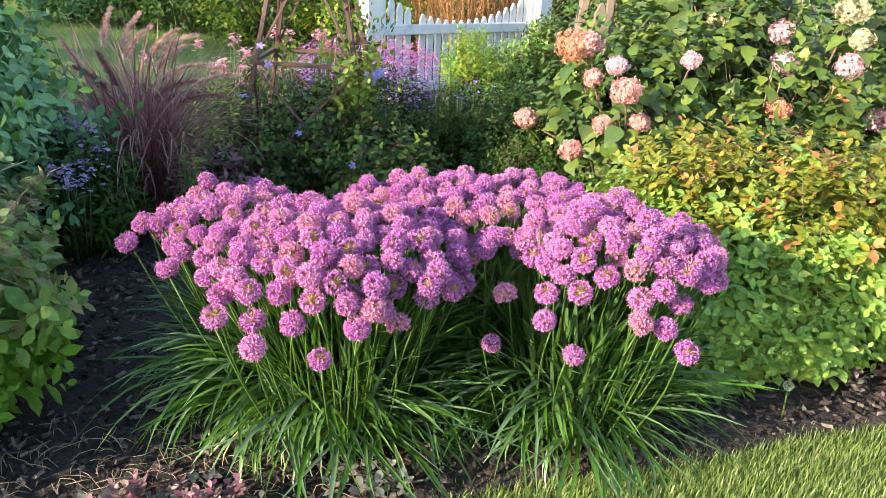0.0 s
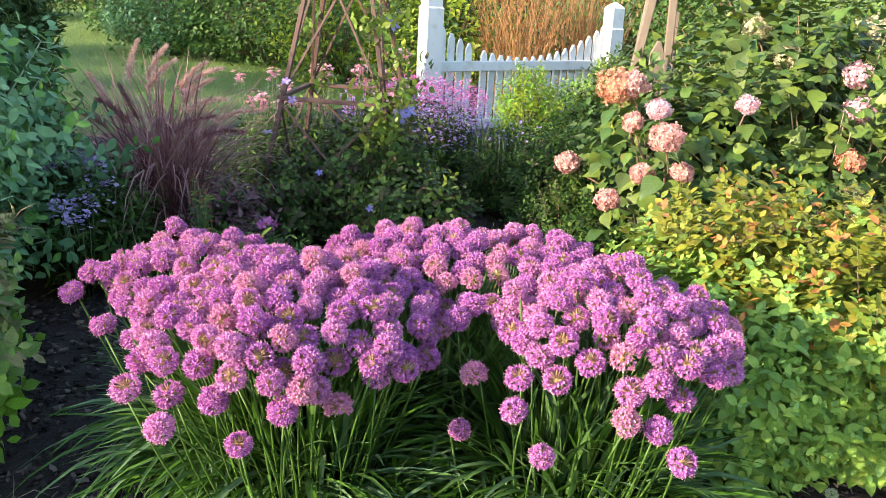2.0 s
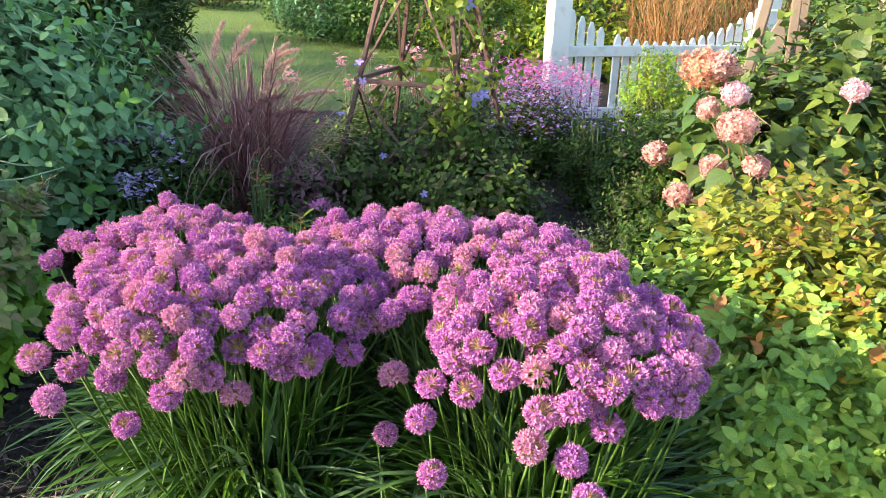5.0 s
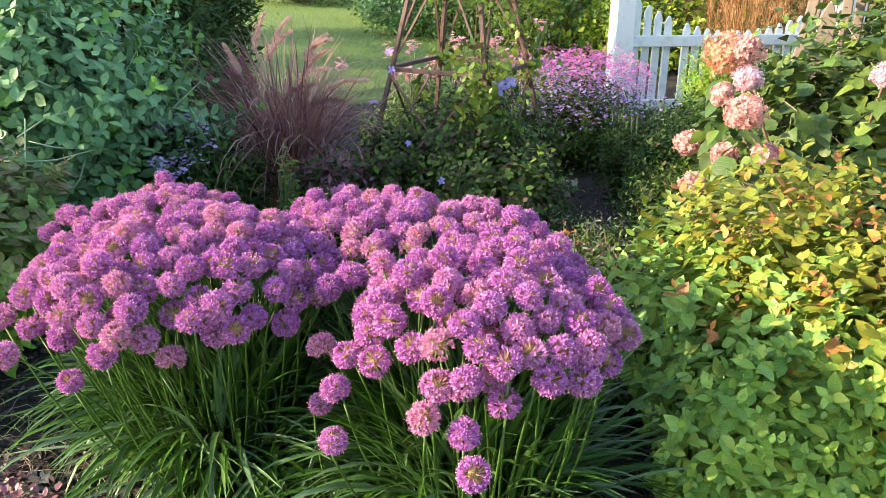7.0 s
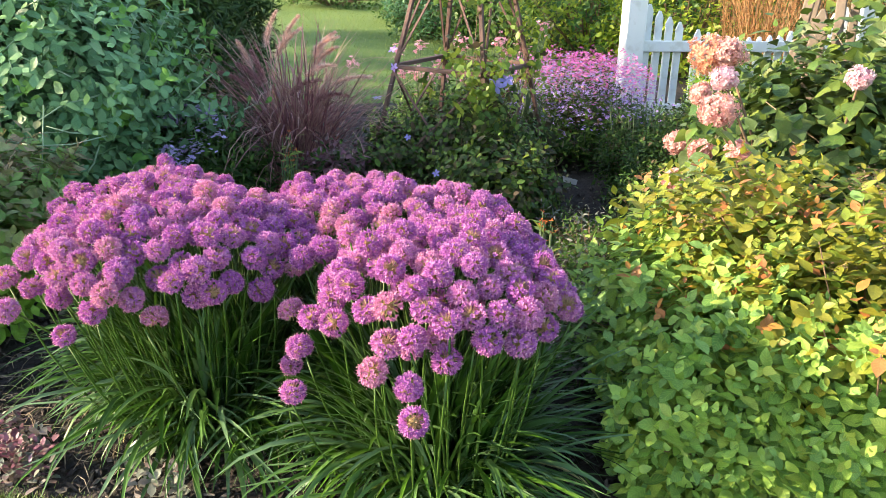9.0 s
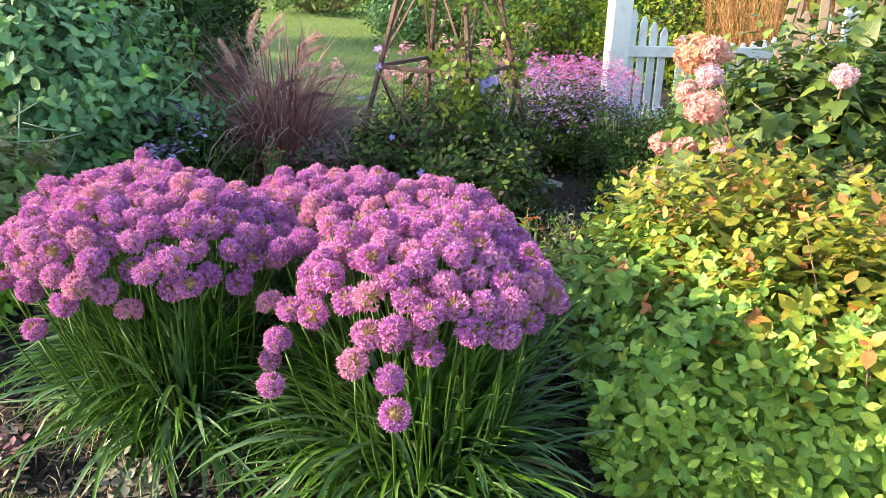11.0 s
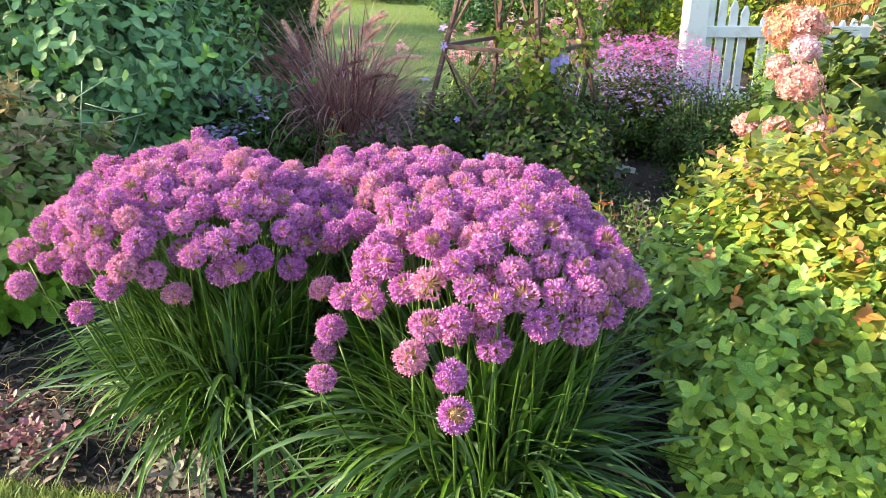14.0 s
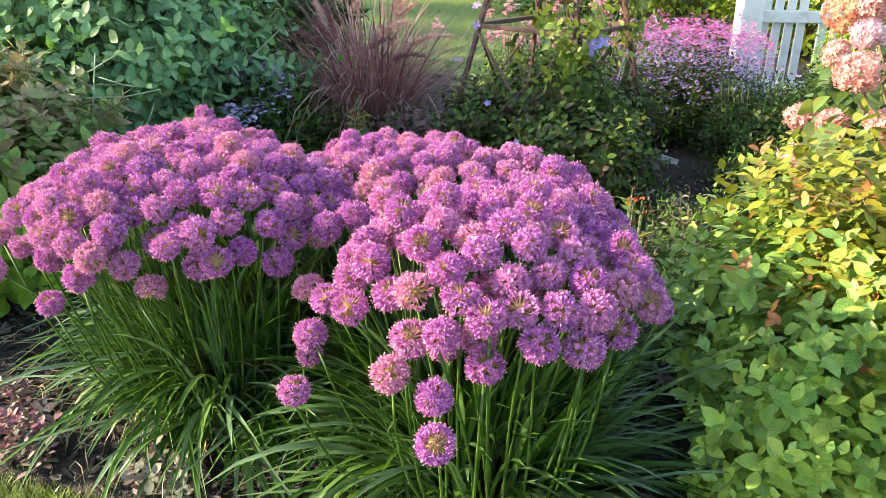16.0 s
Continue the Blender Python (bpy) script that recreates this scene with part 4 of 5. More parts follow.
def make_fountain_grass():
    bx, by = -1.08, 2.72
    thing = root("fountain_grass", (bx, by, 0), "burgundy fountain grass tussock with pale pink plumes", "ornamental grass")
    r = np.random.default_rng(35)
    V, F, n = [], [], 0
    for i in range(620):
        e0 = 90 - 33 * r.random() ** 0.8
        v, f = strap(r, r.uniform(0.48, 0.78), e0, e0 - 20 - 170 * r.random() ** 1.3, r.uniform(0.0015, 0.0027), 1.9)
        a = r.uniform(0, 6.28)
        m = np.array(Matrix.LocRotScale((bx + r.normal(0, 0.05), by + r.normal(0, 0.05), 0), Euler((0, 0, a)), None))
        V.append(np.array(v) @ m[:3, :3].T + m[:3, 3])
        F += [tuple(j + n for j in q) for q in f]
        n += len(v)
    part("blade_mass", mesh_of("blade_mass", np.concatenate(V), F, [M_fount]), thing, kind="stuff")
    tops = ((-1.16, 2.7, 0.70, 0.0), (-1.08, 2.72, 0.69, 0.2), (-1.03, 2.66, 0.66, 0.4), (-0.90, 2.7, 0.65, 0.8), (-1.30, 2.66, 0.60, -0.5), (-0.95, 2.76, 0.60, 0.6), (-0.86, 2.62, 0.57, 1.0), (-0.78, 2.7, 0.53, 1.1), (-1.0, 2.82, 0.64, 0.5))
    arching = ((-1.34, 2.62, 0.50, -1.0), (-1.22, 2.58, 0.54, -0.8), (-0.80, 2.60, 0.48, 1.2), (-0.88, 2.56, 0.52, 0.9), (-1.14, 2.56, 0.58, -0.4))
    for x, y, z, lean in tops + arching:
        tip = np.array((x, y, z))
        foot = np.array((bx + (x - bx) * 0.2, by, 0.0))
        d = unit(np.array((lean, r.normal(0, 0.2), 0.9)))
        s0 = tip - d * 0.13
        stem = part("flower_stem", mesh_of("flower_stem", *tube([foot, (foot + s0) / 2 + np.array((-(x - bx) * 0.25, 0, 0.04)), s0], [0.0018, 0.0015, 0.0012], 5), [M_fount]), thing)
        k = 520
        s = r.random(k)
        bend = np.array((0.12 + lean * 0.15, 0, -0.12 - 0.16 * abs(lean)))
        c = s0 + d * (s * 0.15)[:, None] + bend * (s ** 2 * 0.16)[:, None]
        out = unit(r.normal(0, 1, (k, 3)) + d * 1.1)
        spike = (np.array([(0, -0.5, 0), (0, 0.5, 0), (1, 0, 0)], float), np.array([(0, 1, 2)]), np.zeros((3, 2)))
        v, f, _ = scatter(spike, c, out, unit(r.normal(0, 1, (k, 3))), 0.025 * (1.1 - s * 0.6), 0.0034)
        dark = (x, y, z, lean) in arching
        part("plume", mesh_of("plume", v, f, [M_plume_dark if dark else M_plume], smooth=False), stem, "dull purple arching plume" if dark else "pale pink feathery plume")


make_gold_spirea()
make_left_spirea()
make_baptisia()
make_hydrangea()
make_fountain_grass()

# ---- obelisk with its climbers ----


def half(z):
    return 0.275 - 0.185 * z


def make_obelisk():
    cx, cy = -0.515, 3.0
    thing = root("garden_obelisk", (cx, cy, 0), "rusty four-legged garden obelisk with crossed braces", "trellis")
    corner = lambda sx, sy, z: (cx + sx * half(z), cy + sy * half(z), z)
    for sx in (-1, 1):
        for sy in (-1, 1):
            part("leg", mesh_of("leg", *beam(corner(sx, sy, 0), corner(sx, sy, 1.38), 0.015, 0.014), [M_rust], smooth=False), thing)
    for z in (0.525, 1.05):
        for a, b in (((-1, -1), (1, -1)), ((1, -1), (1, 1)), ((1, 1), (-1, 1)), ((-1, 1), (-1, -1))):
            p, q = Vector(corner(*a, z)), Vector(corner(*b, z))
            n = Vector((p.x + q.x - 2 * cx, p.y + q.y - 2 * cy, 0)).normalized() * 0.012
            part("crossbar", mesh_of("crossbar", *beam(p + n, q + n, 0.018, 0.014, math.pi / 2), [M_rust], smooth=False), thing)
    for z0, z1 in ((0.04, 0.51), (0.545, 1.03)):
        for a, b in (((-1, -1), (1, -1)), ((1, -1), (1, 1)), ((1, 1), (-1, 1)), ((-1, 1), (-1, -1))):
            for k, (s, e) in enumerate(((a, b), (b, a))):
                p, q = Vector(corner(*s, z0)), Vector(corner(*e, z1))
                n = Vector((a[0] + b[0], a[1] + b[1], 0)).normalized() * (0.004 + 0.007 * k)
                part("brace", mesh_of("brace", *beam(p + n, q + n, 0.008, 0.004), [M_rust], smooth=False), thing)
    part("finial", mesh_of("finial", *tube([(cx, cy, 1.36), (cx, cy, 1.41), (cx, cy, 1.46), (cx, cy, 1.52)], [0.04, 0.045, 0.03, 0.006], 8), [M_rust]), thing)


def make_vine():
    thing = root("clematis_vine", (-0.42, 2.85, 0), "dark green clematis climbing a rusty obelisk with violet flowers", "climbing plant")
    r = np.random.default_rng(36)
    P, O = [], []
    for c, rad, h, n, s in (((-0.44, 2.95), (0.30, 0.24), 0.45, 760, 31.0), ((-0.22, 2.72), (0.22, 0.22), 0.36, 420, 32.0), ((-0.68, 2.8), (0.18, 0.2), 0.34, 300, 33.0)):
        p, o = lumpy(n, c, rad, h, 0.2, 3.2, 0.4, -0.6, s)
        P.append(p)
        O.append(o)
    for sx, sy, n, top in ((1, -1, 45, 0.85), (1, -1, 80, 0.56), (1, 1, 50, 0.95), (-1, 1, 25, 0.8)):
        z = r.uniform(0.06 if top < 0.6 else 0.2, top, n)
        hw = half(z)
        P.append(np.stack((-0.515 + sx * hw + r.normal(0, 0.035, n), 3.0 + sy * hw + r.normal(0, 0.035, n), z), 1))
        O.append(unit(r.normal(0, 1, (n, 3))))
    P, O = np.concatenate(P), np.concatenate(O)
    pos, al, nor, size, tip, which = sprigs(P, O, 9, 0.12, 0.037, 0.15, 0.7, r, 0.5)
    # most shoots above 0.43 m get sunlit colour; a few lower ones are light green
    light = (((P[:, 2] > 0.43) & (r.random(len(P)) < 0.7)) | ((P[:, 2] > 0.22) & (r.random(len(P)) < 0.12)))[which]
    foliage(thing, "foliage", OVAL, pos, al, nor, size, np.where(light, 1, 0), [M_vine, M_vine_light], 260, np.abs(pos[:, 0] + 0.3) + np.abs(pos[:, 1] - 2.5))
    twigs(thing, (-0.45, 2.9), P[r.permutation(len(P))], "stem_mass", M_twig, 0.003, 120)
    for x, y, z, k in ((-0.327, 2.86, 0.789, 0), (-0.279, 2.80, 0.496, 0), (-0.25, 2.82, 0.513, 0), (-0.657, 2.75, 0.592, 1), (-0.72, 2.74, 0.42, 1), (-0.30, 2.45, 0.27, 0), (-0.5, 2.6, 0.33, 0), (-0.62, 2.7, 0.54, 1), (-0.16, 2.5, 0.2, 0)):
        v, f, _ = blossoms(SPOON, np.array([(x, y, z)]), 5, (0.028 if z > 0.45 else 0.013) if k == 0 else 0.018, r, np.array([(0.2, -0.8, 0.4)]), 0.95)
        v2 = v.copy()
        part("flower", mesh_of("flower", v2, f, [M_fl_blue if k == 0 else M_fl_violet]), thing, "open blue-violet flower")


def small_flowers(name, at, label, petals_mat, centres, petals, size, leaf_mat=None, seed=1, facing=None):
    r = np.random.default_rng(seed)
    thing = root(name, at, label, "flowering plant")
    v, f, _ = blossoms(PETAL, centres, petals, size, r, facing)
    part("blossom_mass", mesh_of("blossom_mass", v, f, [petals_mat], smooth=False), thing, kind="stuff")
    pieces = []
    for c in centres[:: max(1, len(centres) // 60)]:
        foot = np.array((at[0] + (c[0] - at[0]) * 0.5, at[1] + (c[1] - at[1]) * 0.5, 0))
        pieces.append(tube([foot, (foot + c) / 2, c], [0.002, 0.0018, 0.0012], 4))
    part("stem_mass", mesh_of("stem_mass", *joined(pieces), [M_stem_green]), thing, kind="stuff")
    return thing, r


def bush(name, at, radii, height, label, mats, n, count, stem, leaf, shape=SMALL, seed=1, lump=0.18, depth=0.4, low=-0.6, rise=0.5, near=0, category="shrub", group="", mixed=0.3):
    thing = root(name, at, label, category, group)
    r = np.random.default_rng(seed)
    P, O = lumpy(n, at, radii, height, lump, 2.8, depth, low, seed * 1.37)
    pos, al, nor, size, tip, which = sprigs(P, O, count, stem, leaf, rise, 0.62, r)
    kinds = np.where((r.random(len(P)) < mixed)[which] & (len(mats) > 1), 1, 0)
    foliage(thing, "foliage", shape, pos, al, nor, size, kinds, mats, near, np.hypot(pos[:, 0] - at[0], pos[:, 1] - at[1] + radii[1]))
    twigs(thing, at, P[r.permutation(len(P))], "stem_mass", M_twig, max(0.002, height * 0.006), 60)
    return thing, P, O, r


make_obelisk()
make_vine()

# ---- plants behind the alliums ----


def make_middle():
    bush("aster_bush", (0.27, 3.22, 0), (0.22, 0.26), 0.42, "dark green small-leaved aster bush in shade", [M_dark, M_vine], 900, 9, 0.085, 0.026, seed=41, group="asters")
    bush("aster_bush", (0.38, 2.66, 0), (0.15, 0.17), 0.24, "dark green small-leaved aster bush in shade", [M_dark, M_vine], 420, 8, 0.09, 0.032, seed=42, group="asters")
    bush("aster_bush", (0.05, 3.40, 0), (0.17, 0.14), 0.37, "dark green aster bush with a few violet flowers", [M_dark, M_vine], 420, 9, 0.085, 0.026, seed=40, group="asters")
    bush("aster_bush", (0.30, 2.86, 0), (0.17, 0.16), 0.30, "dark green small-leaved aster bush in shade", [M_dark, M_vine], 380, 9, 0.085, 0.026, seed=37, group="asters")
    bush("low_plant", (-0.03, 2.70, 0), (0.11, 0.10), 0.17, "low dusty green plant with narrow leaves", [M_dark, M_sage], 110, 9, 0.08, 0.026, LANCE, seed=61)
    bush("low_plant", (0.14, 2.60, 0), (0.10, 0.10), 0.19, "low dusty green plant with narrow leaves", [M_dark, M_sage], 110, 9, 0.08, 0.026, LANCE, seed=62)
    bush("aster_bush", (0.24, 3.72, 0), (0.30, 0.28), 0.35, "dark green small-leaved aster bush in shade", [M_dark, M_spirea], 900, 8, 0.09, 0.032, seed=43, group="asters")
    bush("amsonia_bush", (-1.24, 2.36, 0), (0.30, 0.24), 0.38, "dark green leafy plant with lavender flower sprays", [M_dark, M_vine], 620, 8, 0.1, 0.05, LANCE, seed=44)
    bush("amsonia_bush", (-1.10, 2.26, 0), (0.17, 0.13), 0.33, "dark green leafy plant with lavender flower sprays", [M_dark, M_vine], 320, 8, 0.1, 0.045, LANCE, seed=59)
    bush("fence_plant", (0.44, 5.0, 0), (0.30, 0.24), 0.42, "green leafy plant growing before a picket fence", [M_spirea, M_dark], 420, 8, 0.1, 0.04, SMALL, seed=38)
    bush("fence_plant", (0.64, 5.15, 0), (0.24, 0.22), 0.58, "green leafy plant growing before a picket fence", [M_hydr, M_spirea], 420, 8, 0.1, 0.05, SMALL, seed=39)
    bush("yellow_shrub", (0.12, 4.60, 0), (0.19, 0.20), 0.52, "yellow-green feathery shrub before a picket fence", [M_yellow_bush, M_lime], 520, 9, 0.1, 0.03, seed=45)
    bush("low_plant", (-0.60, 2.28, 0), (0.20, 0.14), 0.22, "low green plant with narrow leaves", [M_dark, M_spirea], 300, 8, 0.09, 0.035, LANCE, seed=46)
    bush("low_plant", (0.42, 2.02, 0), (0.14, 0.2), 0.24, "low dusty green plant with narrow leaves", [M_dark, M_sage], 260, 9, 0.1, 0.03, LANCE, seed=47)
    bush("low_plant", (0.12, 2.24, 0), (0.15, 0.13), 0.20, "low dusty green plant with narrow leaves", [M_dark, M_sage], 150, 9, 0.1, 0.03, LANCE, seed=57)
    bush("low_plant", (0.26, 2.40, 0), (0.12, 0.14), 0.22, "low dusty green plant with narrow leaves", [M_dark, M_sage], 130, 9, 0.1, 0.03, LANCE, seed=58)
    bush("dark_plant", (-0.78, 2.55, 0), (0.15, 0.15), 0.28, "dark purple-brown leafy plant beside grass", [M_cover, M_dark], 240, 7, 0.07, 0.04, seed=48)
    th, P, O, r = bush("phlox_clump", (-0.38, 3.92, 0), (0.30, 0.32), 0.40, "tall phlox with a mass of magenta-pink flowers", [M_dark, M_vine], 800, 8, 0.1, 0.045, LANCE, seed=49, category="flowering plant")
    n = 5200
    u = r.random(n) ** 0.5
    a = r.uniform(0, 6.28, n)
    c = np.stack((-0.40 + 0.36 * u * np.cos(a), 3.90 + 0.34 * u * np.sin(a), 0.39 + 0.09 * np.sqrt(1 - u * u) - 0.24 * r.random(n) ** 1.8), 1)
    c[:, 2] += 0.03 * np.sin(c[:, 0] * 31) * np.cos(c[:, 1] * 27) + 0.02 * np.sin(c[:, 0] * 67 + c[:, 1] * 51)
    v, f, _ = blossoms(PETAL, c, 4, 0.0078, r)
    part("blossom_mass", mesh_of("blossom_mass", v, f, [M_fl_magenta, M_fl_violet, M_fl_rose], np.repeat(np.where(r.random(n) < 0.05, 2, ((c[:, 2] + r.normal(0, 0.06, n)) < 0.395).astype(int)), 8), smooth=False), th, kind="stuff")
    c = np.repeat(np.array((-0.95, 3.40, 0.43)) + r.normal(0, 1, (13, 3)) * np.array((0.11, 0.07, 0.06)), 26, 0) + r.normal(0, 0.014, (13 * 26, 3))
    small_flowers("pink_phlox", (-0.95, 3.40, 0), "pale rose phlox blooming beside the obelisk", M_fl_rose, c, 5, 0.011, seed=51)
    c = np.repeat(np.array((-0.60, 3.35, 0.50)) + r.normal(0, 1, (9, 3)) * np.array((0.15, 0.05, 0.07)), 26, 0) + r.normal(0, 0.013, (9 * 26, 3))
    small_flowers("pink_phlox", (-0.60, 3.38, 0), "rose-pink phlox blooming behind the obelisk", M_fl_rose, c, 5, 0.011, seed=52)
    bush("phlox_leaves", (-0.85, 3.45, 0), (0.32, 0.22), 0.38, "green phlox foliage below pink flowers", [M_dark, M_spirea], 600, 8, 0.1, 0.045, LANCE, seed=53)
    spots = np.array(((-1.20, 2.20, 0.38), (-1.10, 2.28, 0.396), (-1.05, 2.26, 0.335), (-1.08, 2.20, 0.305), (-1.09, 2.12, 0.30), (-1.03, 2.10, 0.277), (-1.20, 2.25, 0.37), (-1.14, 2.32, 0.40)))
    c = np.repeat(spots, 46, 0) + r.normal(0, 1, (46 * 8, 3)) * np.array((0.030, 0.024, 0.013))
    small_flowers("lavender_aster", (-1.11, 2.24, 0), "lavender flower sprays over dark leaves", M_fl_lavender, c, 5, 0.0085, seed=54)
    spots = np.array(((0.08, 3.38, 0.39), (0.02, 3.32, 0.36), (0.14, 3.38, 0.38), (-0.03, 3.38, 0.37)))
    c = np.repeat(spots, 14, 0) + r.normal(0, 0.03, (56, 3))
    small_flowers("lavender_aster", (0.05, 3.42, 0), "small violet asters among dark leaves", M_fl_violet, c, 5, 0.008, seed=55)
    c = np.array(((-0.583, 2.34, 0.235), (-0.60, 2.33, 0.225), (-0.57, 2.35, 0.222)))
    small_flowers("petunia", (-0.585, 2.36, 0), "single bright magenta flower on low stem", M_fl_magenta, c, 5, 0.019, seed=56, facing=np.tile((0.3, -0.8, 0.4), (3, 1)))
    for x, y, h in ((-0.80, 2.36, 0.36), (-0.76, 2.30, 0.31), (-0.55, 2.16, 0.26), (0.12, 2.05, 0.30), (0.22, 2.08, 0.33)):
        z = r.uniform(0.55, 1.0, 24) * h
        c = np.stack((x + r.normal(0, 0.014, 24), y + r.normal(0, 0.014, 24), z), 1)
        th, _ = small_flowers("orange_spike_flower", (x, y, 0), "slender green plant with small orange flowers", M_fl_orange, c, 3, 0.007, seed=int(60 + x * 10))
        k = 40
        lp = np.stack((x + r.normal(0, 0.006, k), y + r.normal(0, 0.006, k), r.uniform(0.1, 0.95, k) * h), 1)
        al = unit(np.stack((r.normal(0, 1, k), r.normal(0, 1, k), np.full(k, 0.5)), 1))
        v, f, uv = scatter(LANCE, lp, al, np.tile(UP, (k, 1)) + r.normal(0, 0.2, (k, 3)), 0.045)
        part("leaf_mass", mesh_of("leaf_mass", v, f, [M_vine_light], None, uv), th, kind="stuff")


def make_cover():
    r = np.random.default_rng(71)
    for x, y, rx, ry, n, mats, label in ((-0.37, 1.09, 0.09, 0.045, 34, [M_cover, M_sage], "burgundy ground cover rosettes at the bed edge"), (-0.51, 1.10, 0.10, 0.07, 26, [M_cover, M_sage], "burgundy ground cover rosettes at the bed edge"),
                                         (-0.10, 1.17, 0.10, 0.03, 12, [M_sage, M_cover], "grey-green ground cover sprigs under alliums"), (1.10, 1.66, 0.20, 0.09, 44, [M_cover, M_sage], "burgundy ground cover rosettes beside spirea"), (1.45, 1.78, 0.18, 0.1, 32, [M_cover, M_sage], "burgundy ground cover rosettes beside spirea")):
        thing = root("ground_cover", (x, y, 0), label, "ground cover", "ground cover patches")
        P = np.stack((x + r.normal(0, rx * 0.6, n), y + r.normal(0, ry * 0.6, n), r.uniform(0.025, 0.06, n)), 1)
        P[:, 1] = np.maximum(P[:, 1], y_front(P[:, 0]) + 0.01)
        pos, al, nor, size, tip, which = sprigs(P, np.tile(UP, (n, 1)), 8, 0.04, 0.025, 0.85, 0.5, r)
        pos[:, 2] = np.maximum(pos[:, 2], 0.008)
        foliage(thing, "foliage", SPOON, pos, al, nor, size, (r.random(n) < 0.4).astype(int)[which], mats, 120, np.abs(pos[:, 1] - y_front(pos[:, 0])))
    th = root("allium_bud", (0.785, 1.505, 0), "single small green allium seed head on mulch", "flowering plant")
    part("flower_head", allium_head(r, 90, 0.0, 1, [M_bud, M_bud, M_bud, M_stalk]), th, m=Matrix.LocRotScale((0.79, 1.52, 0.075), None, Vector((0.014, 0.014, 0.014))))
    part("stalk", mesh_of("stalk", *tube([(0.785, 1.505, 0), (0.787, 1.51, 0.04), (0.79, 1.52, 0.07)], [0.002, 0.002, 0.0016], 6), [M_stalk]), th)
    lily = root("daylily", (1.62, 2.0, 0), "blue-green strap leaves of a daylily beside spirea", "plant")
    for i in range(40):
        v, f = strap(r, r.uniform(0.3, 0.45), r.uniform(60, 88), r.uniform(-40, 30), 0.008)
        part("leaf", mesh_of("leaf", v, f, [M_baptisia]), lily, m=Matrix.LocRotScale((1.62 + r.normal(0, 0.04), 2.0 + r.normal(0, 0.04), 0), Euler((0, 0, r.uniform(0, 6.28))), None))
    tag = root("plant_marker", (-0.225, 3.40, 0), "small pale metal plant marker on a stake", "plant marker")
    part("plate", mesh_of("plate", *beam((-0.262, 3.39, 0.045), (-0.19, 3.41, 0.030), 0.022, 0.003, 0.3), [M_tag], smooth=False), tag)
    part("stake", mesh_of("stake", *tube([(-0.225, 3.405, 0), (-0.225, 3.405, 0.036)], [0.002, 0.002], 6), [M_tag]), tag)


make_middle()
make_cover()

# ---- fence ----
F0, FDIR = Vector((-0.50, 4.99, 0)), Vector((0.80, 0.60, 0)).normalized()
FTURN = math.atan2(FDIR.y, FDIR.x)
SPAN = 1.41


def picket(h, w=0.042, d=0.02):
    """A board with a pointed top, its foot at the origin, facing -y."""
    out = [(-w / 2, 0), (w / 2, 0), (w / 2, h - w * 0.9), (w * 0.12, h), (-w * 0.12, h), (-w / 2, h - w * 0.9)]
    v = [(x, y, z) for y in (-d / 2, d / 2) for x, z in out]
    f = [(0, 1, 2, 3, 4, 5), (11, 10, 9, 8, 7, 6)] + [(i, i + 6, (i + 1) % 6 + 6, (i + 1) % 6) for i in range(6)]
    return v, f


def bevelled(me, width):
    bm = bmesh.new()
    bm.from_mesh(me)
    bmesh.ops.bevel(bm, geom=bm.edges, offset=width, segments=1, affect="EDGES", clamp_overlap=True)
    bmesh.ops.recalc_face_normals(bm, faces=bm.faces)
    bm.to_mesh(me)
    bm.free()
    return me


def make_fence():
    thing = root("picket_fence", tuple(F0), "white painted picket fence panel with a scooped top between posts", "fence")
    for s, h in ((0.0, 0.90), (SPAN, 0.80)):
        p = F0 + FDIR * s
        m = Matrix.LocRotScale(p, Euler((0, 0, FTURN)), None)
        post = part("post", bevelled(mesh_of("post", *beam((0, 0, -0.02), (0, 0, h - 0.135), 0.114, 0.114, 0, 0.04), [M_white], smooth=False), 0.002), thing, m=m)
        v = [(x, y, z) for z, w in ((h - 0.135, 0.057), (h - 0.125, 0.048), (h, 0.048), (h + 0.012, 0.040), (h + 0.04, 0.006)) for x, y in ((-w, -w), (w, -w), (w, w), (-w, w))]
        f = [(0, 3, 2, 1), (16, 17, 18, 19)] + [(4 * k + i, 4 * k + (i + 1) % 4, 4 * k + 4 + (i + 1) % 4, 4 * k + 4 + i) for k in range(4) for i in range(4)]
        part("post_cap", mesh_of("post_cap", v, f, [M_white], smooth=False), post, m=m)
    for z in (0.06, 0.425):
        a, b = F0 + FDIR * 0.056, F0 + FDIR * (SPAN - 0.056)
        part("rail", bevelled(mesh_of("rail", *beam(a + Vector((0, 0, z)), b + Vector((0, 0, z)), 0.03, 0.062, math.pi / 2), [M_white], smooth=False), 0.001), thing)
    n = Vector((FDIR.y, -FDIR.x, 0))
    s, i = 0.098, 0
    while s < SPAN - 0.06:
        u = 2 * s / SPAN - 1
        h = 0.475 + 0.245 * abs(u) ** 2.0
        m = Matrix.LocRotScale(F0 + FDIR * s - n * 0.026, Euler((0, 0, FTURN)), None)
        part("picket", bevelled(mesh_of("picket", *picket(h - 0.025), [M_white], smooth=False), 0.0015), thing, m=m @ Matrix.Translation((0, 0, 0.025)))
        s += 0.064 if i != 3 else 0.115
        i += 1


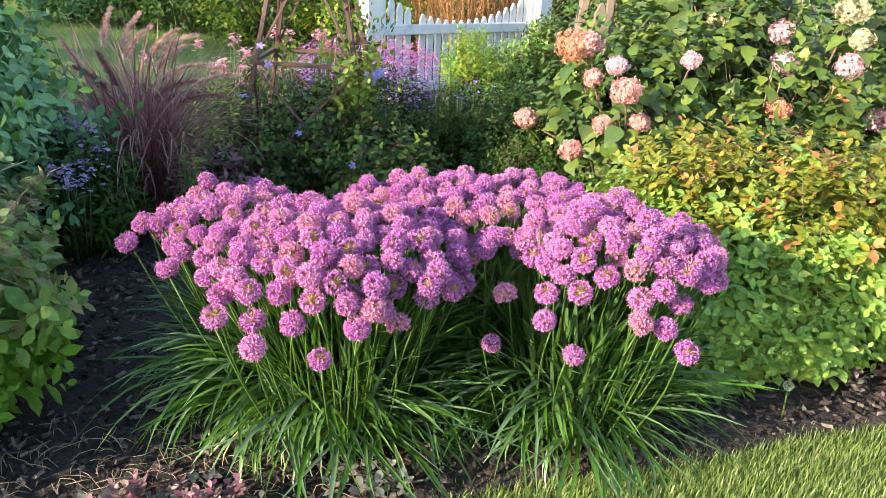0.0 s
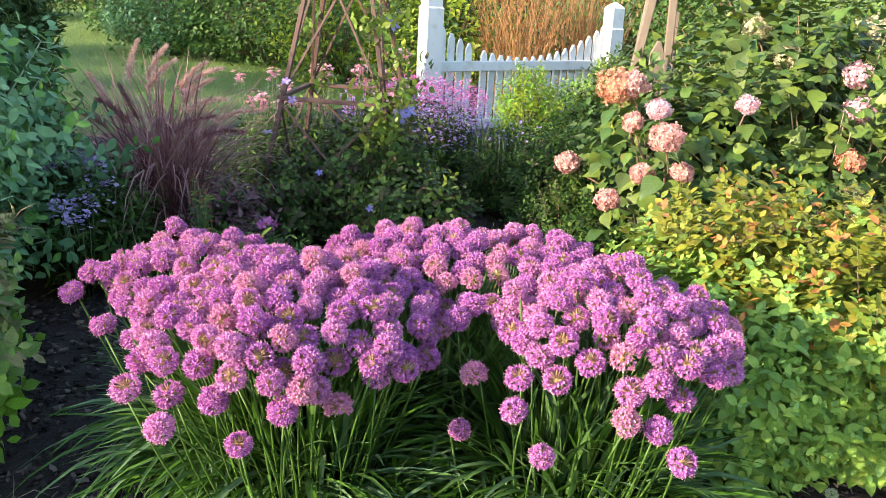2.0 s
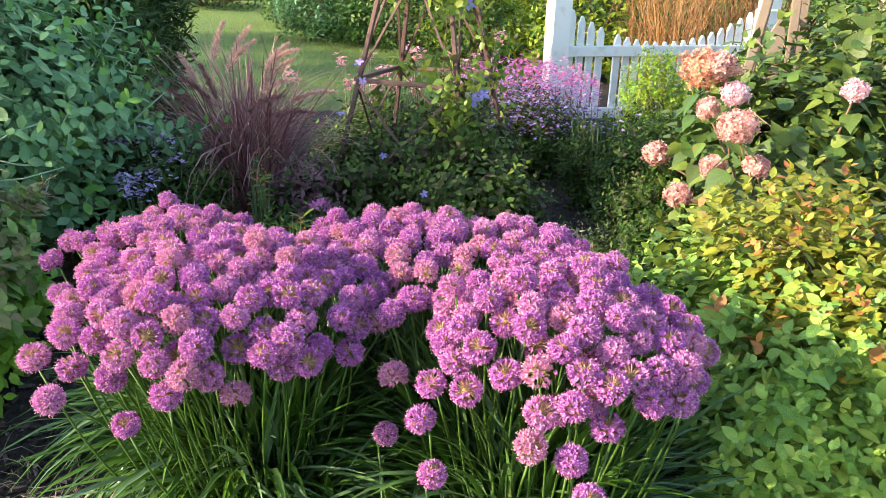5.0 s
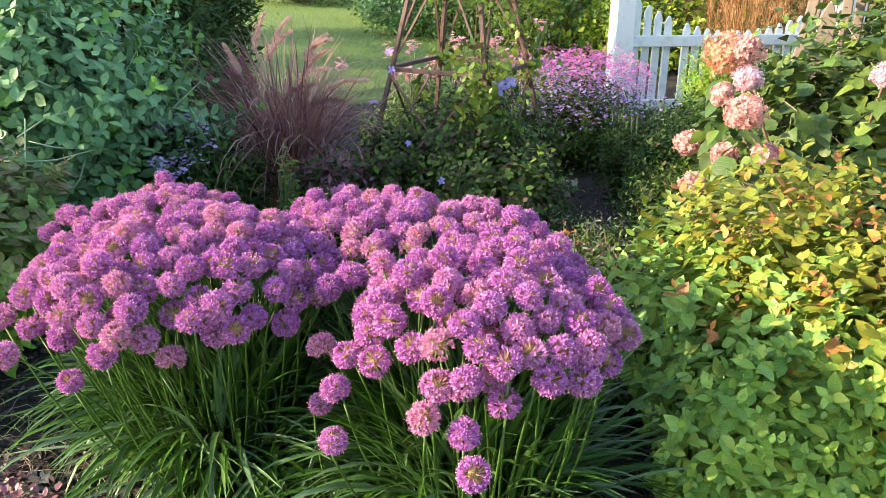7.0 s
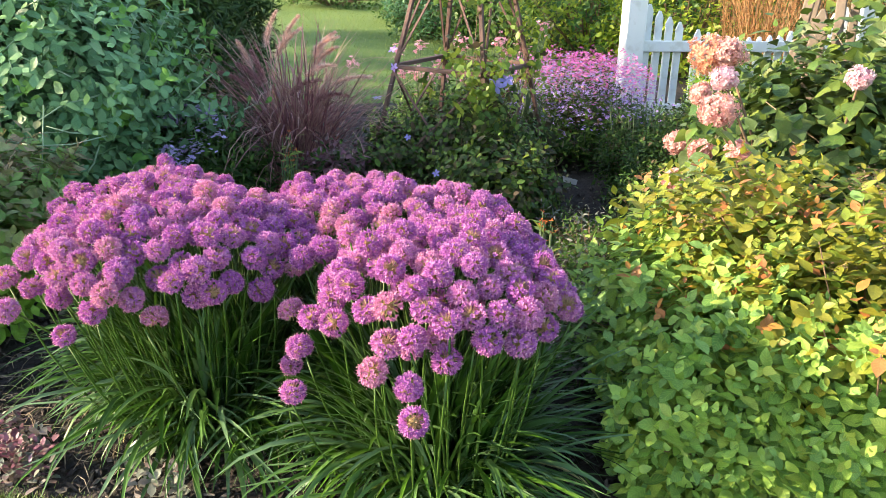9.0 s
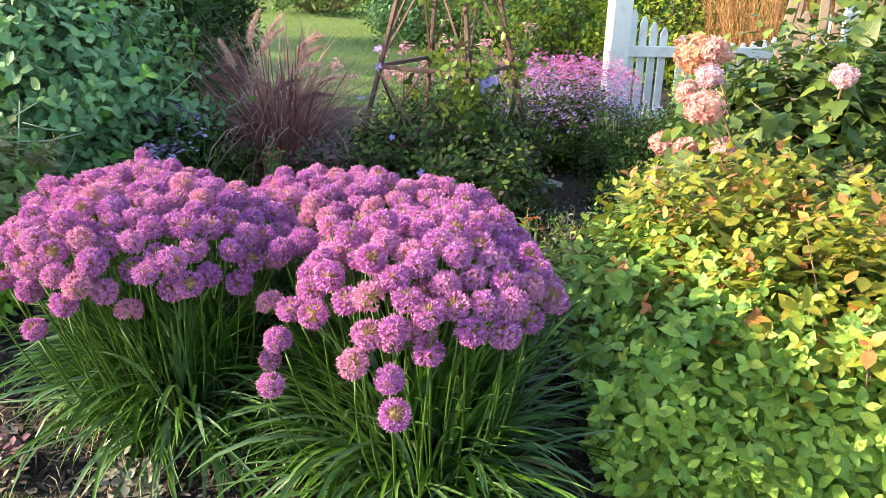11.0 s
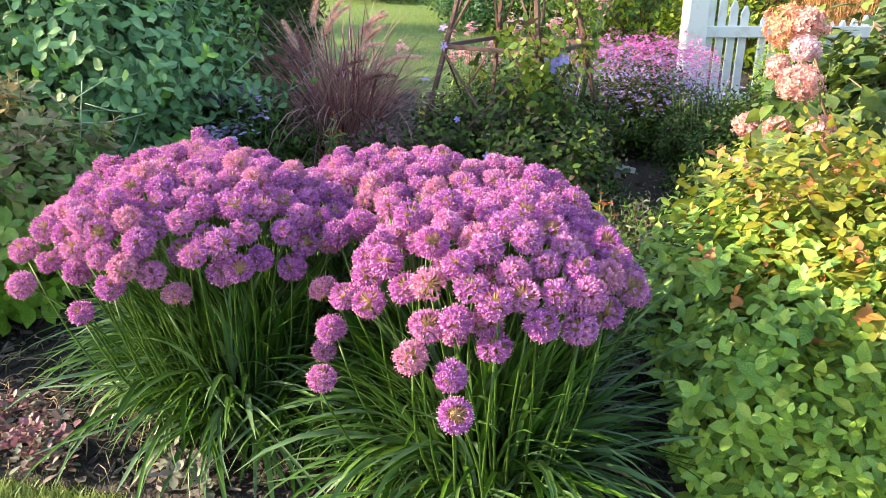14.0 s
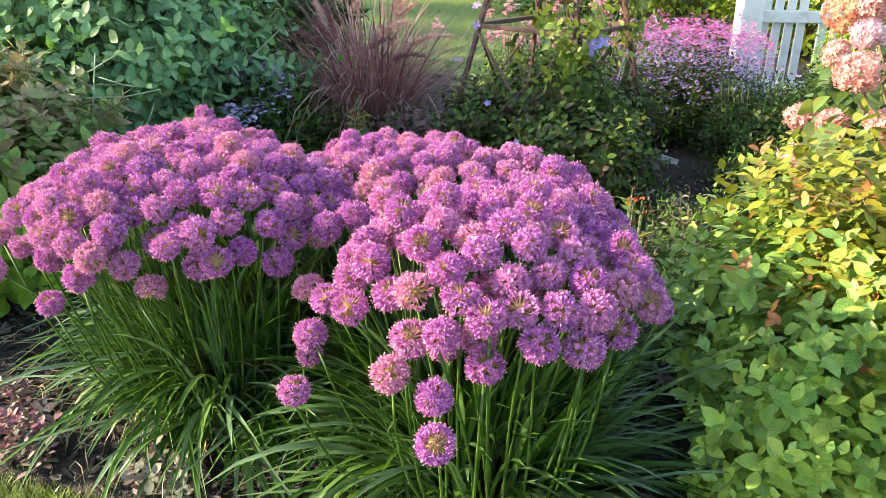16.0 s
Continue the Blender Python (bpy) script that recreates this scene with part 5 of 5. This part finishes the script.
def make_wood_trellis():
    thing = root("wooden_trellis", (0.62, 3.5, 0), "weathered wooden trellis stakes with one pointed picket", "trellis")
    for a, b, w in (((0.47, 3.52, 0), (0.60, 3.48, 1.05), 0.034), ((0.70, 3.50, 0), (0.652, 3.47, 1.10), 0.032), ((0.72, 3.66, 0), (0.70, 3.62, 0.86), 0.03), ((0.50, 3.66, 0), (0.60, 3.60, 1.05), 0.03)):
        part("stake", bevelled(mesh_of("stake", *beam(a, b, w, 0.022), [M_wood], smooth=False), 0.0015), thing)
    v, f = picket(0.755, 0.052, 0.02)
    part("picket", bevelled(mesh_of("picket", v, f, [M_wood], smooth=False), 0.002), thing, m=Matrix.LocRotScale((0.60, 3.41, 0), Euler((0, radians(1.5), 0.1)), None))
    part("crossbar", bevelled(mesh_of("crossbar", *beam((0.47, 3.475, 0.42), (0.71, 3.475, 0.42), 0.03, 0.02, math.pi / 2), [M_wood], smooth=False), 0.0015), thing)


make_fence()
make_wood_trellis()

# ---- beyond the fence ----


def make_reed_grass():
    for x, y, n, s in ((0.08, 6.1, 130, 81), (0.45, 6.4, 140, 82), (-0.15, 6.4, 90, 83)):
        r = np.random.default_rng(s)
        thing = root("feather_reed_grass", (x, y, 0), "tawny orange feather reed grass behind a picket fence", "ornamental grass", "reed grasses")
        V, F, k = [], [], 0
        for i in range(n):
            e0 = r.uniform(70, 90)
            v, f = strap(r, r.uniform(0.7, 1.25), e0, e0 - r.uniform(2, 30), r.uniform(0.0010, 0.0026))
            m = np.array(Matrix.LocRotScale((x + r.normal(0, 0.07), y + r.normal(0, 0.07), 0), Euler((0, 0, r.uniform(0, 6.28))), None))
            V.append(np.array(v) @ m[:3, :3].T + m[:3, 3])
            F += [tuple(j + k for j in q) for q in f]
            k += len(v)
            rib = V[-1][1::3]
            tops = rib[np.clip(r.integers(4, 9, 16), 0, len(rib) - 1)] + r.normal(0, 0.004, (16, 3)) - np.array((0, 0, 1)) * r.uniform(0, 0.1, (16, 1))
            spike = (np.array([(0, -0.5, 0), (0, 0.5, 0), (1, 0, 0)], float), np.array([(0, 1, 2)]), np.zeros((3, 2)))
            sv, sf, _ = scatter(spike, tops, UP * 1.6 + r.normal(0, 0.6, (16, 3)), unit(r.normal(0, 1, (16, 3))), r.uniform(0.02, 0.05, 16), 0.006)
            V.append(sv)
            F += [tuple(j + k for j in q) for q in sf.tolist()]
            k += len(sv)
        part("blade_mass", mesh_of("blade_mass", np.concatenate(V), F, [M_reed]), thing, kind="stuff")


def make_conifer(x, y, rad, h, seed):
    thing = root("conifer", (x, y, 0), "dense dark green conifer with feathery sprays", "tree")
    r = np.random.default_rng(seed)
    n = 3800
    z = r.random(n) ** 0.8 * h
    a = r.uniform(0, 6.28, n)
    prof = rad * (1 - (z / h) ** 3.2) * (1 + 0.10 * np.sin(a * 5 + z * 6))
    rr = prof * (1 - 0.4 * r.random(n) ** 2)
    out = np.stack((np.cos(a), np.sin(a), np.zeros(n)), 1)
    P = np.stack((x + rr * np.cos(a), y + rr * np.sin(a), z + 0.03), 1)
    pos, al, nor, size, tip, which = sprigs(P, out, 7, 0.12, 0.085, 0.35, 0.35, r)
    v, f, uv = scatter((FAR[0] * np.array((1, 0.45, 1)), FAR[1], FAR[2]), pos, al, nor, size)
    part("foliage", mesh_of("foliage", v, f, [M_conifer], None, uv), thing, kind="stuff")
    part("trunk", mesh_of("trunk", *tube([(x, y, -0.02), (x, y, h * 0.5), (x, y, h * 0.95)], [0.06, 0.04, 0.01], 8), [M_bark]), thing)


def make_tree(x, y, h, crown, seed, bare=0.35, n=900, leaf=0.11, mats=None):
    thing = root("tree", (x, y, 0), "leafy green garden tree with open crown", "tree", "garden trees")
    r = np.random.default_rng(seed)
    part("trunk", mesh_of("trunk", *tube([(x, y, -0.05), (x + 0.03, y, h * 0.3), (x - 0.03, y + 0.04, h * 0.6), (x, y, h * 0.92)], [h * 0.028, h * 0.022, h * 0.014, h * 0.004], 9), [M_bark]), thing)
    P, O = lumpy(n, (x, y), (crown, crown), h * (1 - bare), 0.25, 2.2, 0.7, -0.9, seed * 1.1, h * bare)
    for i in range(9):
        p = P[i]
        z = h * (bare * 0.8 + 0.05 * i)
        part("limb", mesh_of("limb", *tube([(x, y, z), ((x + p[0]) / 2, (y + p[1]) / 2, (z + p[2]) / 2 + 0.1), tuple(p)], [h * 0.01, h * 0.007, h * 0.002], 6), [M_bark]), thing)
    pos, al, nor, size, tip, which = sprigs(P, O, 8, leaf * 3, leaf, 0.3, 0.6, r)
    v, f, uv = scatter(FAR, pos, al, nor, size)
    part("crown", mesh_of("crown", v, f, [M_tree], None, uv), thing, kind="stuff")


def make_background():
    make_reed_grass()
    make_conifer(-2.52, 3.35, 0.56, 1.45, 91)
    make_conifer(-3.3, 2.9, 0.6, 1.6, 92)
    k = 100
    for x, y, rx, ry, h, mats in ((-2.7, 8.3, 1.0, 0.7, 1.1, [M_tree, M_dark]), (-1.6, 7.4, 0.8, 0.6, 1.05, [M_yellow_bush, M_tree]), (-0.7, 7.0, 0.7, 0.55, 1.1, [M_yellow_bush, M_tree]), (-3.9, 8.6, 0.7, 0.6, 0.8, [M_baptisia, M_tree]),
                                  (-5.0, 10.5, 1.4, 0.9, 1.9, [M_tree, M_vine]), (-3.0, 10.3, 1.4, 1.0, 2.4, [M_tree, M_vine]), (-1.0, 9.6, 1.3, 1.0, 2.4, [M_tree, M_vine]), (0.7, 8.8, 1.3, 1.0, 2.2, [M_tree, M_vine]), (2.3, 8.0, 1.3, 1.1, 2.0, [M_tree, M_hydr]),
                                  (2.9, 5.6, 1.1, 0.9, 1.3, [M_hydr, M_spirea]), (1.5, 5.2, 0.7, 0.6, 0.95, [M_hydr, M_tree]), (4.2, 4.2, 1.1, 0.9, 1.3, [M_hydr, M_tree]), (-8.3, 12.3, 1.6, 1.2, 1.4, [M_tree, M_vine]), (-10.5, 16.5, 2.4, 1.6, 2.4, [M_tree, M_vine]), (-14.5, 16.0, 2.6, 1.8, 2.6, [M_tree, M_vine]), (3.4, 2.7, 0.7, 0.6, 0.8, [M_hydr, M_tree])):
        k += 1
        bush("background_shrub", (x, y, 0), (rx, ry), h, "green leafy shrub at the back of the garden", mats, int(320 + 310 * rx * h), 8, 0.22, 0.075, FAR, seed=k, lump=0.22, depth=0.35, low=-0.97, group="background shrubs", mixed=0.35)
    make_tree(-5.6, -0.5, 3.0, 0.95, 131, 0.3, 300)
    make_tree(-9.5, 2.0, 5.0, 1.3, 132, 0.45, 380, 0.16)
    make_tree(-8.6, 0.3, 4.4, 1.0, 133, 0.4, 380, 0.14)
    make_tree(-12.4, 2.7, 5.4, 1.2, 134, 0.4, 380, 0.16)


make_background()
make_mulch()
